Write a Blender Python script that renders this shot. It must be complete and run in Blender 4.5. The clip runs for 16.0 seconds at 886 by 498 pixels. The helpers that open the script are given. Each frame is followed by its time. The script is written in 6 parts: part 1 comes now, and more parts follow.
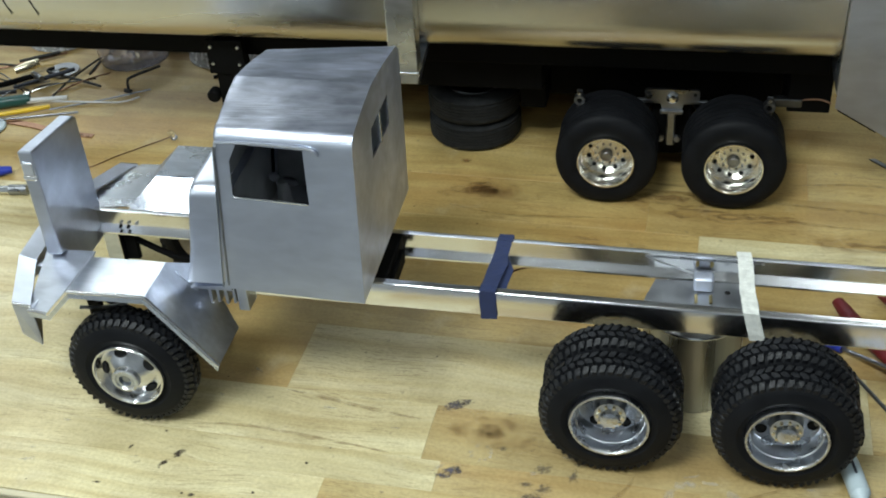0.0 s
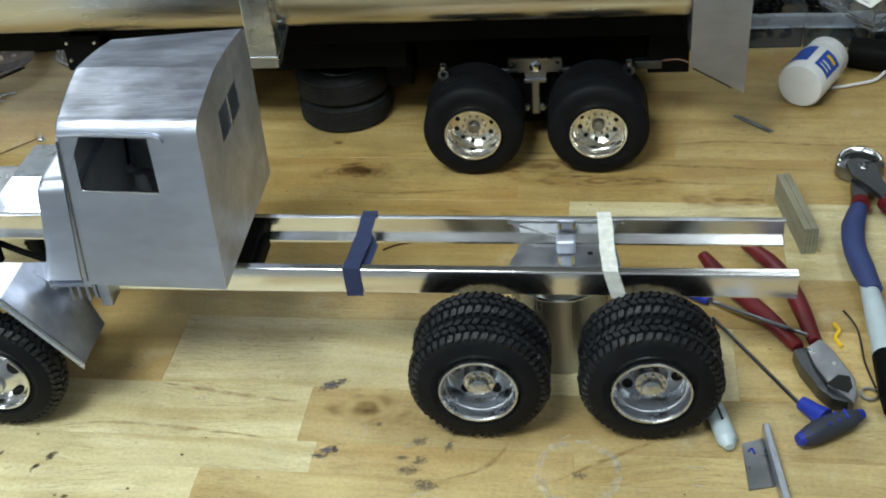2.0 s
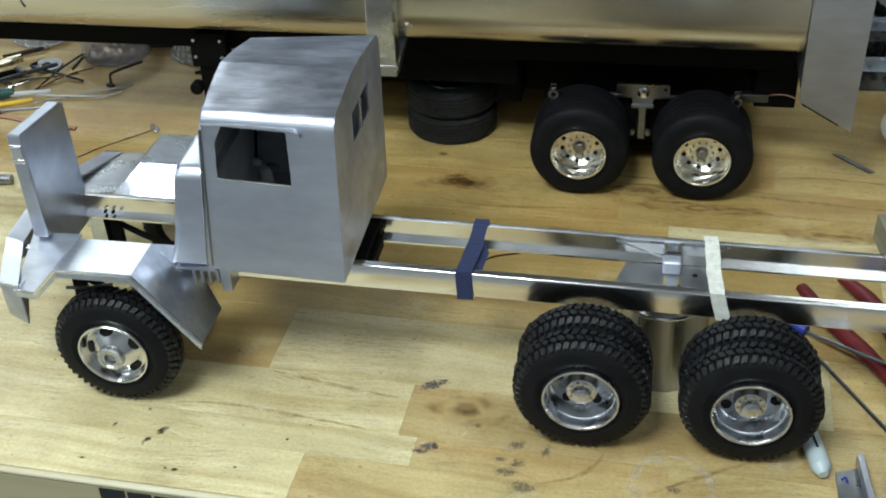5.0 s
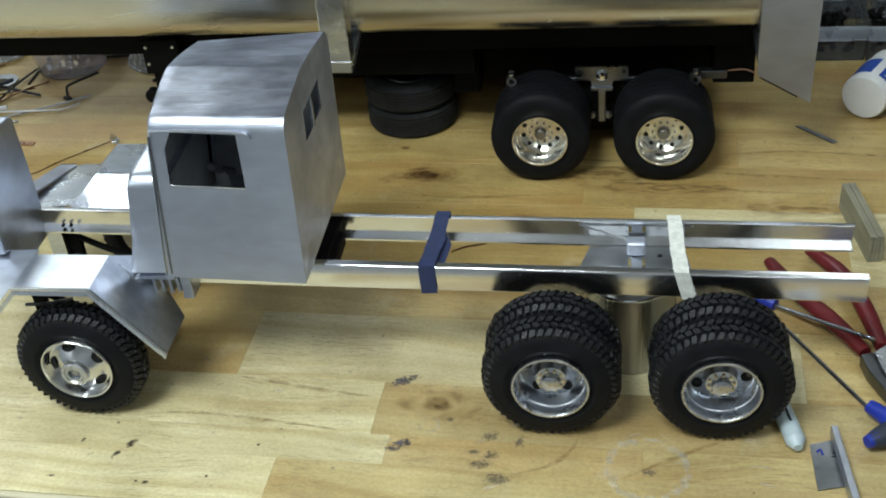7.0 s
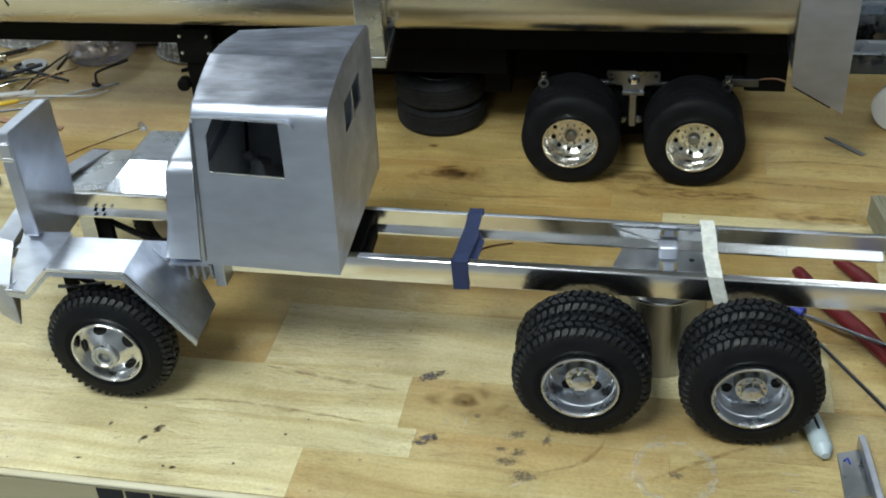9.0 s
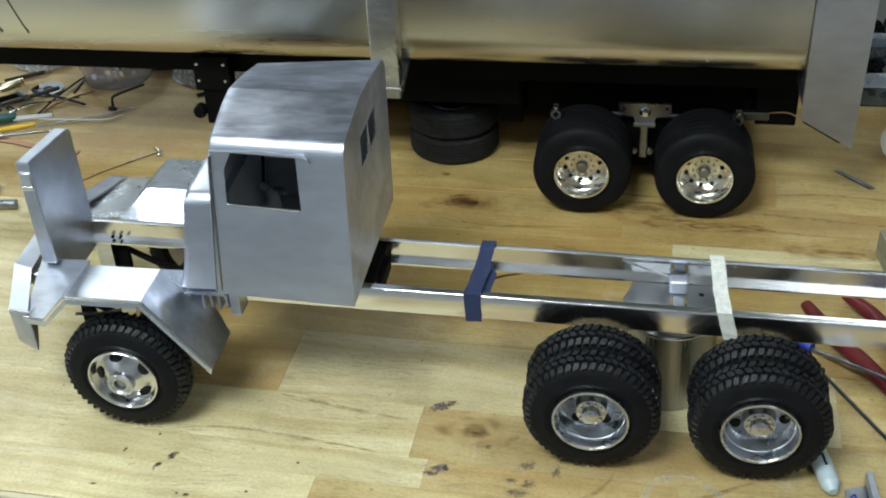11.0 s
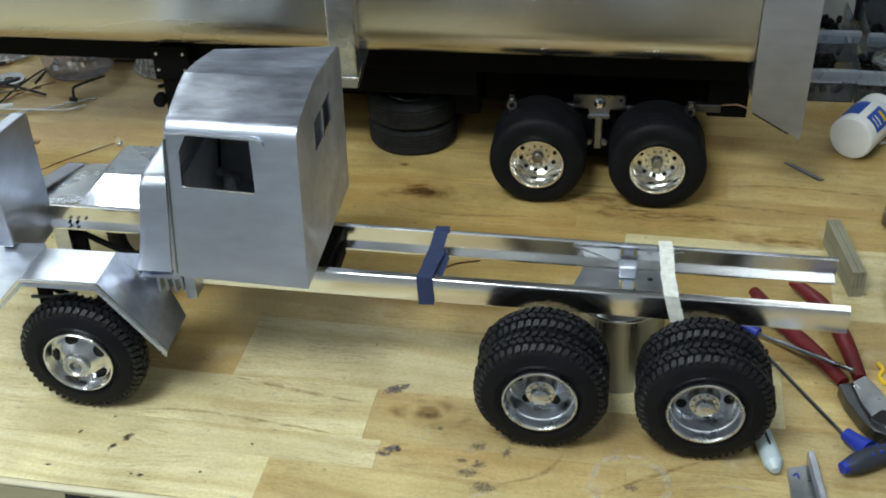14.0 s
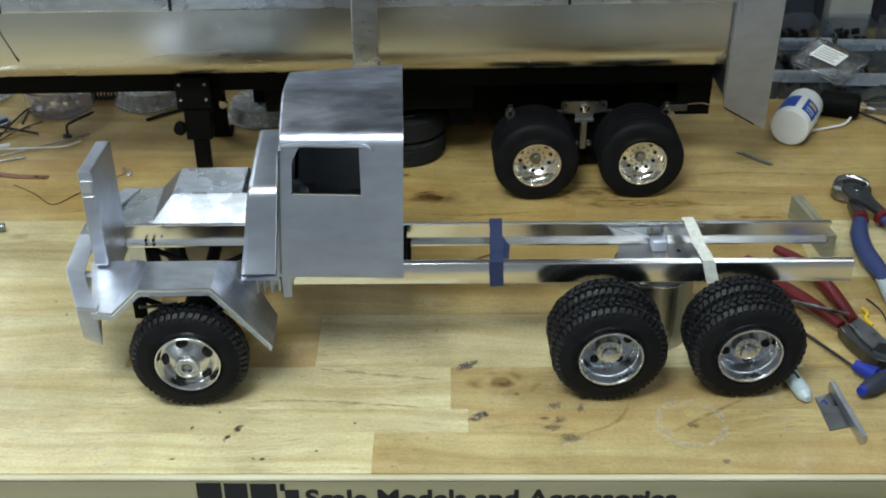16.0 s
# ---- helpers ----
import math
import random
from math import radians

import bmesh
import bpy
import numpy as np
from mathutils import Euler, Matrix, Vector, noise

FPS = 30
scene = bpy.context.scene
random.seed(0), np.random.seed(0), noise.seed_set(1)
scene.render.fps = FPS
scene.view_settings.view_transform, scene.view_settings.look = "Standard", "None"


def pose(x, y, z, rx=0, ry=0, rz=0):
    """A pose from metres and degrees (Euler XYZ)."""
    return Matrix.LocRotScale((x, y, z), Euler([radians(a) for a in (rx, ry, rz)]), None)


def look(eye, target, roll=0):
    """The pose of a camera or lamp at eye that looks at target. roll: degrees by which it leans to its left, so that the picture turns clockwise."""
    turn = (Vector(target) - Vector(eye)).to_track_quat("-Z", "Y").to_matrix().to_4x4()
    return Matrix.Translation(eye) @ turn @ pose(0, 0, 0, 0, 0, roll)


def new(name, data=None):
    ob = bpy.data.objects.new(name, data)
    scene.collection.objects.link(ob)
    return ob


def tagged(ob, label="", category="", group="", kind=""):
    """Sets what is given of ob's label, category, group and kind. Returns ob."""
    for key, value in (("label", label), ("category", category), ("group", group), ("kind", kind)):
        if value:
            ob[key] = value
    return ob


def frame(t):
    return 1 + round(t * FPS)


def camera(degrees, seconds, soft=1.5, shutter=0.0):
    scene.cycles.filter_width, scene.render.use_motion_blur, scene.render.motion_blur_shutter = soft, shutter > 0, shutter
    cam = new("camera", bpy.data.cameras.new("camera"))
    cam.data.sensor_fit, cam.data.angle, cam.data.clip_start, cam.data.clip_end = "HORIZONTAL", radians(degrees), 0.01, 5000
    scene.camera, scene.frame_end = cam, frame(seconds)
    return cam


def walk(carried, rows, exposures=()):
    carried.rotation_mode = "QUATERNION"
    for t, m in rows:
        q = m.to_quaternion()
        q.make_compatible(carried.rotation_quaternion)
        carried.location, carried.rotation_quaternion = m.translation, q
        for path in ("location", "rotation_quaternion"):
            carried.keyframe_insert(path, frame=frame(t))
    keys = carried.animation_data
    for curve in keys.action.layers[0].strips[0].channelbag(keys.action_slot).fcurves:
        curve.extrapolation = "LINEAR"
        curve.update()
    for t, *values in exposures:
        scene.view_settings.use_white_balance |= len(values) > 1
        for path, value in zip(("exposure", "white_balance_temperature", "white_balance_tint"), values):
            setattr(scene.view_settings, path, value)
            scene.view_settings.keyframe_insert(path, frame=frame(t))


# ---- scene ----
# ---- camera ----
cam = camera(41.03, 16.0, soft=1.9)
PATH = [
    (0, (0.0222, -0.4884, 0.5070), (-0.1582, 0.3031, -0.0769), -3.86),
    (0.5, (0.0296, -0.4854, 0.5103), (-0.1156, 0.3118, -0.0758), -3.27),
    (1, (0.0457, -0.4879, 0.5063), (-0.0827, 0.3107, -0.0816), -4.41),
    (1.5, (0.0512, -0.4890, 0.4998), (-0.0783, 0.3087, -0.0892), -4.38),
    (2, (0.0575, -0.4883, 0.4982), (-0.0582, 0.3068, -0.0971), -5.21),
    (2.5, (0.0533, -0.4888, 0.4965), (-0.0768, 0.3040, -0.0988), -5.15),
    (3, (0.0416, -0.4982, 0.5000), (-0.1036, 0.2957, -0.0906), -4.06),
    (3.5, (0.0332, -0.5098, 0.5089), (-0.0967, 0.2949, -0.0704), -2.38),
    (4, (0.0230, -0.5133, 0.5063), (-0.1347, 0.2885, -0.0701), -2.47),
    (6.5, (0.0362, -0.5215, 0.5052), (-0.1190, 0.2794, -0.0733), -3.58),
    (7, (0.0387, -0.5102, 0.5000), (-0.1090, 0.2906, -0.0803), -5.55),
    (7.5, (0.0292, -0.4987, 0.4884), (-0.1257, 0.3002, -0.0927), -4.29),
    (8, (0.0228, -0.5092, 0.4896), (-0.1112, 0.2921, -0.0935), -3.11),
    (8.5, (0.0207, -0.5159, 0.4938), (-0.1257, 0.2856, -0.0859), -3.66),
    (11, (0.0171, -0.5187, 0.5129), (-0.1380, 0.2900, -0.0545), -3.11),
    (11.5, (0.0069, -0.5130, 0.5138), (-0.1732, 0.2945, -0.0479), -3.13),
    (12, (0.0179, -0.5105, 0.5055), (-0.1402, 0.2952, -0.0653), -2.75),
    (12.5, (0.0244, -0.5060, 0.5024), (-0.1261, 0.2948, -0.0774), -3.37),
    (13, (0.0278, -0.5098, 0.5031), (-0.1190, 0.2930, -0.0747), -2.87),
    (13.5, (0.0355, -0.5196, 0.5058), (-0.0977, 0.2878, -0.0689), -2.60),
    (14, (0.0300, -0.5333, 0.5088), (-0.1007, 0.2812, -0.0566), -1.93),
    (14.5, (0.0169, -0.5533, 0.5092), (-0.1318, 0.2640, -0.0475), -3.32),
    (15, (-0.0161, -0.5731, 0.5170), (-0.1294, 0.2582, -0.0271), -1.22),
    (15.5, (-0.0757, -0.6050, 0.5293), (-0.1038, 0.2323, -0.0168), -1.30),
    (16, (-0.1329, -0.6407, 0.5412), (-0.1074, 0.1983, -0.0024), -0.26),
]
EXPOSURES = ((0, 0.09), (2, 0.13), (4, 0.11), (6.5, 0.05), (8.5, 0.01), (11, 0.09), (13, 0.07), (15, 0.04), (16, 0.02))
walk(cam, [(t, look(eye, target, roll)) for t, eye, target, roll in PATH], EXPOSURES)

# ---- light: a closed workshop; its eight unseen ceiling fixtures are set to match highlights ----
world = bpy.data.worlds.new("world")
scene.world = world
world.use_nodes = True
world.node_tree.nodes["Background"].inputs["Color"].default_value = (0.6, 0.65, 0.7, 1)
world.node_tree.nodes["Background"].inputs["Strength"].default_value = 0.02

# number, places and watts are tuned to reflections and brightness; some are plain fill
LAMPS = ((-0.95, -0.22, 0.18, 0.32, 5.0), (-1.25, 1.66, 0.28, 0.28, 6.5), (-1.80, 1.76, 0.30, 0.4, 9.0), (-2.10, -1.75, 0.30, 0.6, 14.0), (-0.42, -0.70, 0.60, 0.40, 24.0),
         (0.60, -1.40, 0.30, 0.9, 4.6), (0.60, 0.25, 0.30, 0.9, 3.6), (0.60, 1.60, 0.30, 0.4, 1.8))  # x, y, width, length, watts
LAMP_Z = 1.42
for lx, ly, wide, length, watts in LAMPS:
    data = bpy.data.lights.new("fluorescent_light", "AREA")
    data.shape, data.size, data.size_y, data.energy = "RECTANGLE", wide, length, watts
    data.color = (0.90, 1.0, 1.0)
    ob = new("fluorescent_light", data)
    ob.matrix_world = pose(lx, ly, LAMP_Z - 0.012)


# ---- materials ----
def mat(name, color, rough=0.5, metal=0.0, var=0.12, scale=40.0, bump=0.0, bump_scale=200.0, stretch=(1, 1, 1),
        rough_var=0.1, spec=0.5, trans=0.0, ior=1.45, rnd=0.0, second=None, aniso=0.0, coat=0.0):
    m = bpy.data.materials.new(name)
    m.use_nodes = True
    nt = m.node_tree
    n, lk = nt.nodes, nt.links
    b = n["Principled BSDF"]
    b.inputs["Metallic"].default_value = metal
    b.inputs["Specular IOR Level"].default_value = spec
    b.inputs["Transmission Weight"].default_value = trans
    b.inputs["IOR"].default_value = ior
    b.inputs["Coat Weight"].default_value = coat
    b.inputs["Coat Roughness"].default_value = 0.15
    tc = n.new("ShaderNodeTexCoord")
    mp = n.new("ShaderNodeMapping")
    mp.inputs["Scale"].default_value = stretch
    lk.new(tc.outputs["Object"], mp.inputs["Vector"])
    big = n.new("ShaderNodeTexNoise")
    big.inputs["Scale"].default_value, big.inputs["Detail"].default_value = scale, 5
    lk.new(mp.outputs["Vector"], big.inputs["Vector"])
    fine = n.new("ShaderNodeTexNoise")
    fine.inputs["Scale"].default_value, fine.inputs["Detail"].default_value = bump_scale, 4
    lk.new(mp.outputs["Vector"], fine.inputs["Vector"])
    ramp = n.new("ShaderNodeValToRGB")
    dark = second or tuple(c * (1 - var) for c in color)
    lite = tuple(min(1, c * (1 + var)) for c in color) if second is None else color
    ramp.color_ramp.elements[0].color, ramp.color_ramp.elements[0].position = (*dark, 1), 0.3
    ramp.color_ramp.elements[1].color, ramp.color_ramp.elements[1].position = (*lite, 1), 0.7
    lk.new(big.outputs["Fac"], ramp.inputs["Fac"])
    out = ramp.outputs["Color"]
    if rnd:
        info = n.new("ShaderNodeObjectInfo")
        mr = n.new("ShaderNodeMapRange")
        mr.inputs["To Min"].default_value, mr.inputs["To Max"].default_value = 1 - rnd, 1 + rnd
        lk.new(info.outputs["Random"], mr.inputs["Value"])
        hsv = n.new("ShaderNodeHueSaturation")
        lk.new(mr.outputs["Result"], hsv.inputs["Value"])
        lk.new(out, hsv.inputs["Color"])
        out = hsv.outputs["Color"]
    lk.new(out, b.inputs["Base Color"])
    rr = n.new("ShaderNodeMapRange")
    rr.inputs["From Min"].default_value, rr.inputs["From Max"].default_value = 0.3, 0.7
    rr.inputs["To Min"].default_value, rr.inputs["To Max"].default_value = max(0.02, rough - rough_var), min(1, rough + rough_var)
    lk.new(big.outputs["Fac"], rr.inputs["Value"])
    lk.new(rr.outputs["Result"], b.inputs["Roughness"])
    if bump:
        bp = n.new("ShaderNodeBump")
        bp.inputs["Strength"].default_value, bp.inputs["Distance"].default_value = bump, 0.001
        lk.new(fine.outputs["Fac"], bp.inputs["Height"])
        lk.new(bp.outputs["Normal"], b.inputs["Normal"])
    return m


def sanded(name, lo, hi, rough, blotch=45.0, scratch=0.10, smears=(0.89, 1.10)):
    """Bare sheet metal: hazy sanding patches, two directions of fine scratches, finger smudges in the gloss."""
    m = bpy.data.materials.new(name)
    m.use_nodes = True
    n, lk = m.node_tree.nodes, m.node_tree.links
    b = n["Principled BSDF"]
    b.inputs["Metallic"].default_value = 1.0
    tc = n.new("ShaderNodeTexCoord")

    def noise(scale, detail, distortion=0.0, stretch=None, turn=(0, 0, 0)):
        t = n.new("ShaderNodeTexNoise")
        t.inputs["Scale"].default_value, t.inputs["Detail"].default_value, t.inputs["Distortion"].default_value = scale, detail, distortion
        if stretch:
            mp = n.new("ShaderNodeMapping")
            mp.inputs["Scale"].default_value = stretch
            mp.inputs["Rotation"].default_value = tuple(radians(a) for a in turn)
            lk.new(tc.outputs["Object"], mp.inputs["Vector"])
            lk.new(mp.outputs["Vector"], t.inputs["Vector"])
        else:
            lk.new(tc.outputs["Object"], t.inputs["Vector"])
        return t.outputs["Fac"]

    haze = noise(blotch * 0.7, 4, 0.3, (0.55, 1.0, 1.0), (0, 0, 12))
    ramp = n.new("ShaderNodeValToRGB")
    ramp.color_ramp.elements[0].position, ramp.color_ramp.elements[0].color = 0.34, (*lo, 1)
    ramp.color_ramp.elements[1].position, ramp.color_ramp.elements[1].color = 0.68, (*hi, 1)
    lk.new(haze, ramp.inputs["Fac"])
    smear = noise(blotch * 3.0, 6, 0.5, (0.35, 1.0, 1.0), (0, 18, 30))
    sr = n.new("ShaderNodeMapRange")
    sr.inputs["From Min"].default_value, sr.inputs["From Max"].default_value = 0.32, 0.68
    sr.inputs["To Min"].default_value, sr.inputs["To Max"].default_value = smears
    lk.new(smear, sr.inputs["Value"])
    hsv = n.new("ShaderNodeHueSaturation")
    lk.new(sr.outputs["Result"], hsv.inputs["Value"])
    lk.new(ramp.outputs["Color"], hsv.inputs["Color"])
    lk.new(hsv.outputs["Color"], b.inputs["Base Color"])
    smudge = noise(blotch * 0.8, 3, 0.0)
    rr = n.new("ShaderNodeMapRange")
    rr.inputs["From Min"].default_value, rr.inputs["From Max"].default_value = 0.28, 0.72
    rr.inputs["To Min"].default_value, rr.inputs["To Max"].default_value = rough + 0.05, rough - 0.05
    lk.new(smudge, rr.inputs["Value"])
    lk.new(rr.outputs["Result"], b.inputs["Roughness"])
    one = noise(30, 2, 0.0, (1.0, 34, 34), (0, 40, 45))
    two = noise(34, 2, 0.0, (1.0, 30, 30), (0, -38, -48))
    add = n.new("ShaderNodeMath")
    add.operation = "ADD"
    lk.new(one, add.inputs[0])
    lk.new(two, add.inputs[1])
    bp = n.new("ShaderNodeBump")
    bp.inputs["Strength"].default_value, bp.inputs["Distance"].default_value = scratch, 0.0006
    lk.new(add.outputs[0], bp.inputs["Height"])
    wob = n.new("ShaderNodeBump")
    wob.inputs["Strength"].default_value, wob.inputs["Distance"].default_value = 0.06, 0.0015
    lk.new(noise(24, 1, 0.2), wob.inputs["Height"])
    lk.new(wob.outputs["Normal"], bp.inputs["Normal"])
    lk.new(bp.outputs["Normal"], b.inputs["Normal"])
    return m


ALU = sanded("bare_aluminium", (0.55, 0.59, 0.66), (0.74, 0.775, 0.85), 0.29, 60.0, 0.035)
ALU_FENDER = sanded("brushed_fender_aluminium", (0.58, 0.62, 0.70), (0.78, 0.815, 0.90), 0.38, 50.0, 0.06)
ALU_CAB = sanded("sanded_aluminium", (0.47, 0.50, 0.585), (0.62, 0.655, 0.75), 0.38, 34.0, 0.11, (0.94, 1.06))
# lightened copy of the cab metal: the rear panel's brightness is in the colour
ALU_REAR = sanded("lightened_sanded_aluminium", (0.56, 0.605, 0.72), (0.79, 0.835, 0.97), 0.50, 30.0, 0.14)
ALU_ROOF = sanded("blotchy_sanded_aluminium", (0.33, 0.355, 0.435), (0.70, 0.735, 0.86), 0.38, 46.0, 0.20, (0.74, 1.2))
# duller copy of the sheet for the cab's inside, its dimness put into the colour
ALU_INSIDE = mat("dimmed_grey_inside", (0.44, 0.46, 0.48), 0.7, 0.0, 0.15, 60)
DULL_PLATE = mat("dull_aluminium_plate", (0.36, 0.375, 0.40), 0.46, 1.0, 0.1, 70, 0.05, 500)
CAN_STEEL = mat("brushed_can_steel", (0.44, 0.445, 0.45), 0.30, 1.0, 0.14, 130, 0.08, 400, (1, 1, 0.05), 0.06)
ALU_BRIGHT = mat("bright_aluminium", (0.78, 0.785, 0.80), 0.19, 1.0, 0.05, 60, 0.03, 500, (0.2, 1, 1), 0.05)
CHROME = mat("polished_metal", (0.86, 0.86, 0.85), 0.08, 1.0, 0.04, 80, 0.0, rough_var=0.03)
SATIN = mat("machined_aluminium", (0.55, 0.57, 0.61), 0.29, 1.0, 0.10, 90, 0.06, 800, rough_var=0.06)


def turned(m):
    """Lathe-turned metal: the shine is drawn out across the tool marks that run round the wheel's axle."""
    n, lk = m.node_tree.nodes, m.node_tree.links
    tan = n.new("ShaderNodeTangent")
    tan.direction_type, tan.axis = "RADIAL", "Y"
    b = n["Principled BSDF"]
    b.inputs["Anisotropic"].default_value = 0.75
    lk.new(tan.outputs["Tangent"], b.inputs["Tangent"])


turned(SATIN)
RIM_POLISH = mat("polished_rim", (0.90, 0.885, 0.84), 0.15, 1.0, 0.05, 80, 0.0, rough_var=0.04)
turned(RIM_POLISH)
RIM_FRONT = mat("polished_front_rim", (0.68, 0.685, 0.70), 0.22, 1.0, 0.06, 120, 0.06, 300, rough_var=0.05)
RIM_FACE = mat("bright_disc", (0.88, 0.86, 0.80), 0.27, 1.0, 0.05, 80, 0.0, rough_var=0.04)
DARK_STEEL = mat("dark_tool_steel", (0.13, 0.135, 0.145), 0.40, 1.0, 0.2, 90, 0.08, 600)
STEEL = mat("tool_steel", (0.27, 0.28, 0.30), 0.34, 1.0, 0.2, 90, 0.08, 600)
PALE_BRASS = mat("pale_brass", (0.70, 0.64, 0.48), 0.3, 1.0, 0.1, 90)
BRASS = mat("brass", (0.48, 0.39, 0.19), 0.3, 1.0, 0.1, 90)
COPPER = mat("copper", (0.30, 0.17, 0.11), 0.35, 1.0, 0.15, 90)
RUBBER = mat("black_rubber", (0.0055, 0.0062, 0.0082), 0.47, 0.0, 0.35, 150, 0.6, 700, spec=0.42)
RUBBER_SMOOTH = mat("smooth_rubber", (0.0075, 0.008, 0.0095), 0.55, 0.0, 0.25, 90, 0.10, 600, spec=0.13)
RUBBER_DUSTY = mat("dusty_rubber", (0.024, 0.025, 0.026), 0.75, 0.0, 0.3, 150, 0.3, 500, (1, 1, 1), spec=0.15)
BLACK = mat("black_paint", (0.0045, 0.0045, 0.0045), 0.55, 0.0, 0.2, 60, 0.05, spec=0.06)
# near-black for joints, and for the shade in holes that aren't cut
DARK = mat("joint_and_hole_shade", (0.006, 0.006, 0.006), 0.8, 0.0, 0.1)
TAPE_BLUE = mat("blue_tape", (0.021, 0.033, 0.095), 0.6, 0.0, 0.15, 150, 0.2, 500)
TAPE_WHITE = mat("white_tape", (0.70, 0.71, 0.67), 0.6, 0.0, 0.14, 260, 1.0, 300)
RED_GRIP = mat("red_grip", (0.115, 0.009, 0.012), 0.42, 0.0, 0.2, 90, 0.06)
BLUE_GRIP = mat("blue_grip", (0.012, 0.03, 0.30), 0.42, 0.0, 0.15, 90, 0.08)
NAVY_GRIP = mat("navy_grip", (0.035, 0.05, 0.15), 0.5, 0.0, 0.15, 90, 0.08)
DARK_GRIP = mat("dark_grip", (0.025, 0.03, 0.045), 0.55, 0.0, 0.2, 90, 0.08)
WHITE_PLASTIC = mat("white_plastic", (0.78, 0.79, 0.80), 0.35, 0.0, 0.04, 60)
PALE_PLASTIC = mat("pale_plastic", (0.43, 0.51, 0.55), 0.35, 0.0, 0.06, 60)
BLUE_LABEL = mat("blue_label", (0.02, 0.08, 0.42), 0.4, 0.0, 0.15, 120)
YELLOW = mat("yellow_plastic", (0.80, 0.52, 0.03), 0.45, 0.0, 0.1, 80)
GREEN_DARK = mat("dark_green_plastic", (0.02, 0.09, 0.08), 0.4, 0.0, 0.15, 80)
WOOD_BLOCK = mat("weathered_block", (0.245, 0.232, 0.165), 0.7, 0.0, 0.25, 90, 0.3, 300, (0.3, 0.3, 1.5))
WORN_PINE = mat("worn_pale_pine", (0.66, 0.62, 0.47), 0.55, 0.0, 0.14, 60, 0.2, 300, (0.15, 1, 1), second=(0.50, 0.44, 0.29))
# bench wood darkened for its front face: the shade is in the colour
BOARD_WOOD = mat("shaded_front_board", (0.37, 0.33, 0.20), 0.6, 0.0, 0.12, 40, 0.2, 200, (0.1, 1, 1))
CLEAR = mat("clear_plastic", (0.95, 0.96, 0.98), 0.07, 0.0, 0.02, 60, trans=0.96, ior=1.18, rough_var=0.04)
VIOLET_CLEAR = mat("violet_tinted_clear_plastic", (0.91, 0.895, 0.97), 0.05, 0.0, 0.05, 60, trans=0.94, ior=1.42, rough_var=0.04)
HAZE = mat("hazy_clear_plastic", (0.78, 0.79, 0.81), 0.25, 0.0, 0.08, 160, trans=0.45, ior=1.3)
SMOKE = mat("frosted_plastic", (0.60, 0.66, 0.76), 0.3, 0.0, 0.05, 60, trans=0.8, ior=1.2)
CLEAR_DARK = mat("clear_bin_plastic", (0.62, 0.66, 0.72), 0.10, 0.0, 0.03, 60, trans=0.95, ior=1.15, rough_var=0.04)
GREY_CARD = mat("grey_card", (0.30, 0.31, 0.29), 0.75, 0.0, 0.1, 40)
OLIVE = mat("olive_card", (0.06, 0.06, 0.025), 0.7, 0.0, 0.15, 40)
GREY_WALL = mat("grey_wall_paint", (0.46, 0.48, 0.50), 0.8, 0.0, 0.08, 3, 0.1, 90)
DARK_WALL = mat("dark_back_wall", (0.17, 0.18, 0.19), 0.8, 0.0, 0.2, 3)
CEIL = mat("ceiling_tile", (0.62, 0.62, 0.60), 0.85, 0.0, 0.05, 6, 0.1, 90)
FLOOR = mat("concrete_floor", (0.37, 0.375, 0.38), 0.7, 0.0, 0.2, 5, 0.1, 120)
INK = mat("black_ink", (0.012, 0.012, 0.012), 0.6, 0.0, 0.1)
GREY_LABEL = mat("white_paper", (0.75, 0.75, 0.74), 0.7, 0.0, 0.04)


def trailer_skin():
    m = mat("polished_sheet", (0.62, 0.62, 0.605), 0.27, 1.0, 0.06, 9, 0.0, 30, (0.35, 1, 2.2), 0.05)
    nt = m.node_tree
    n, lk = nt.nodes, nt.links
    tc = n.new("ShaderNodeTexCoord")
    mp = n.new("ShaderNodeMapping")
    mp.inputs["Scale"].default_value = (2.2, 1, 5)
    wav = n.new("ShaderNodeTexNoise")
    wav.inputs["Scale"].default_value, wav.inputs["Detail"].default_value = 3.2, 1.5
    bp = n.new("ShaderNodeBump")
    bp.inputs["Strength"].default_value, bp.inputs["Distance"].default_value = 0.17, 0.005
    lk.new(tc.outputs["Object"], mp.inputs["Vector"])
    lk.new(mp.outputs["Vector"], wav.inputs["Vector"])
    lk.new(wav.outputs["Fac"], bp.inputs["Height"])
    lk.new(bp.outputs["Normal"], n["Principled BSDF"].inputs["Normal"])
    return m


SKIN = trailer_skin()


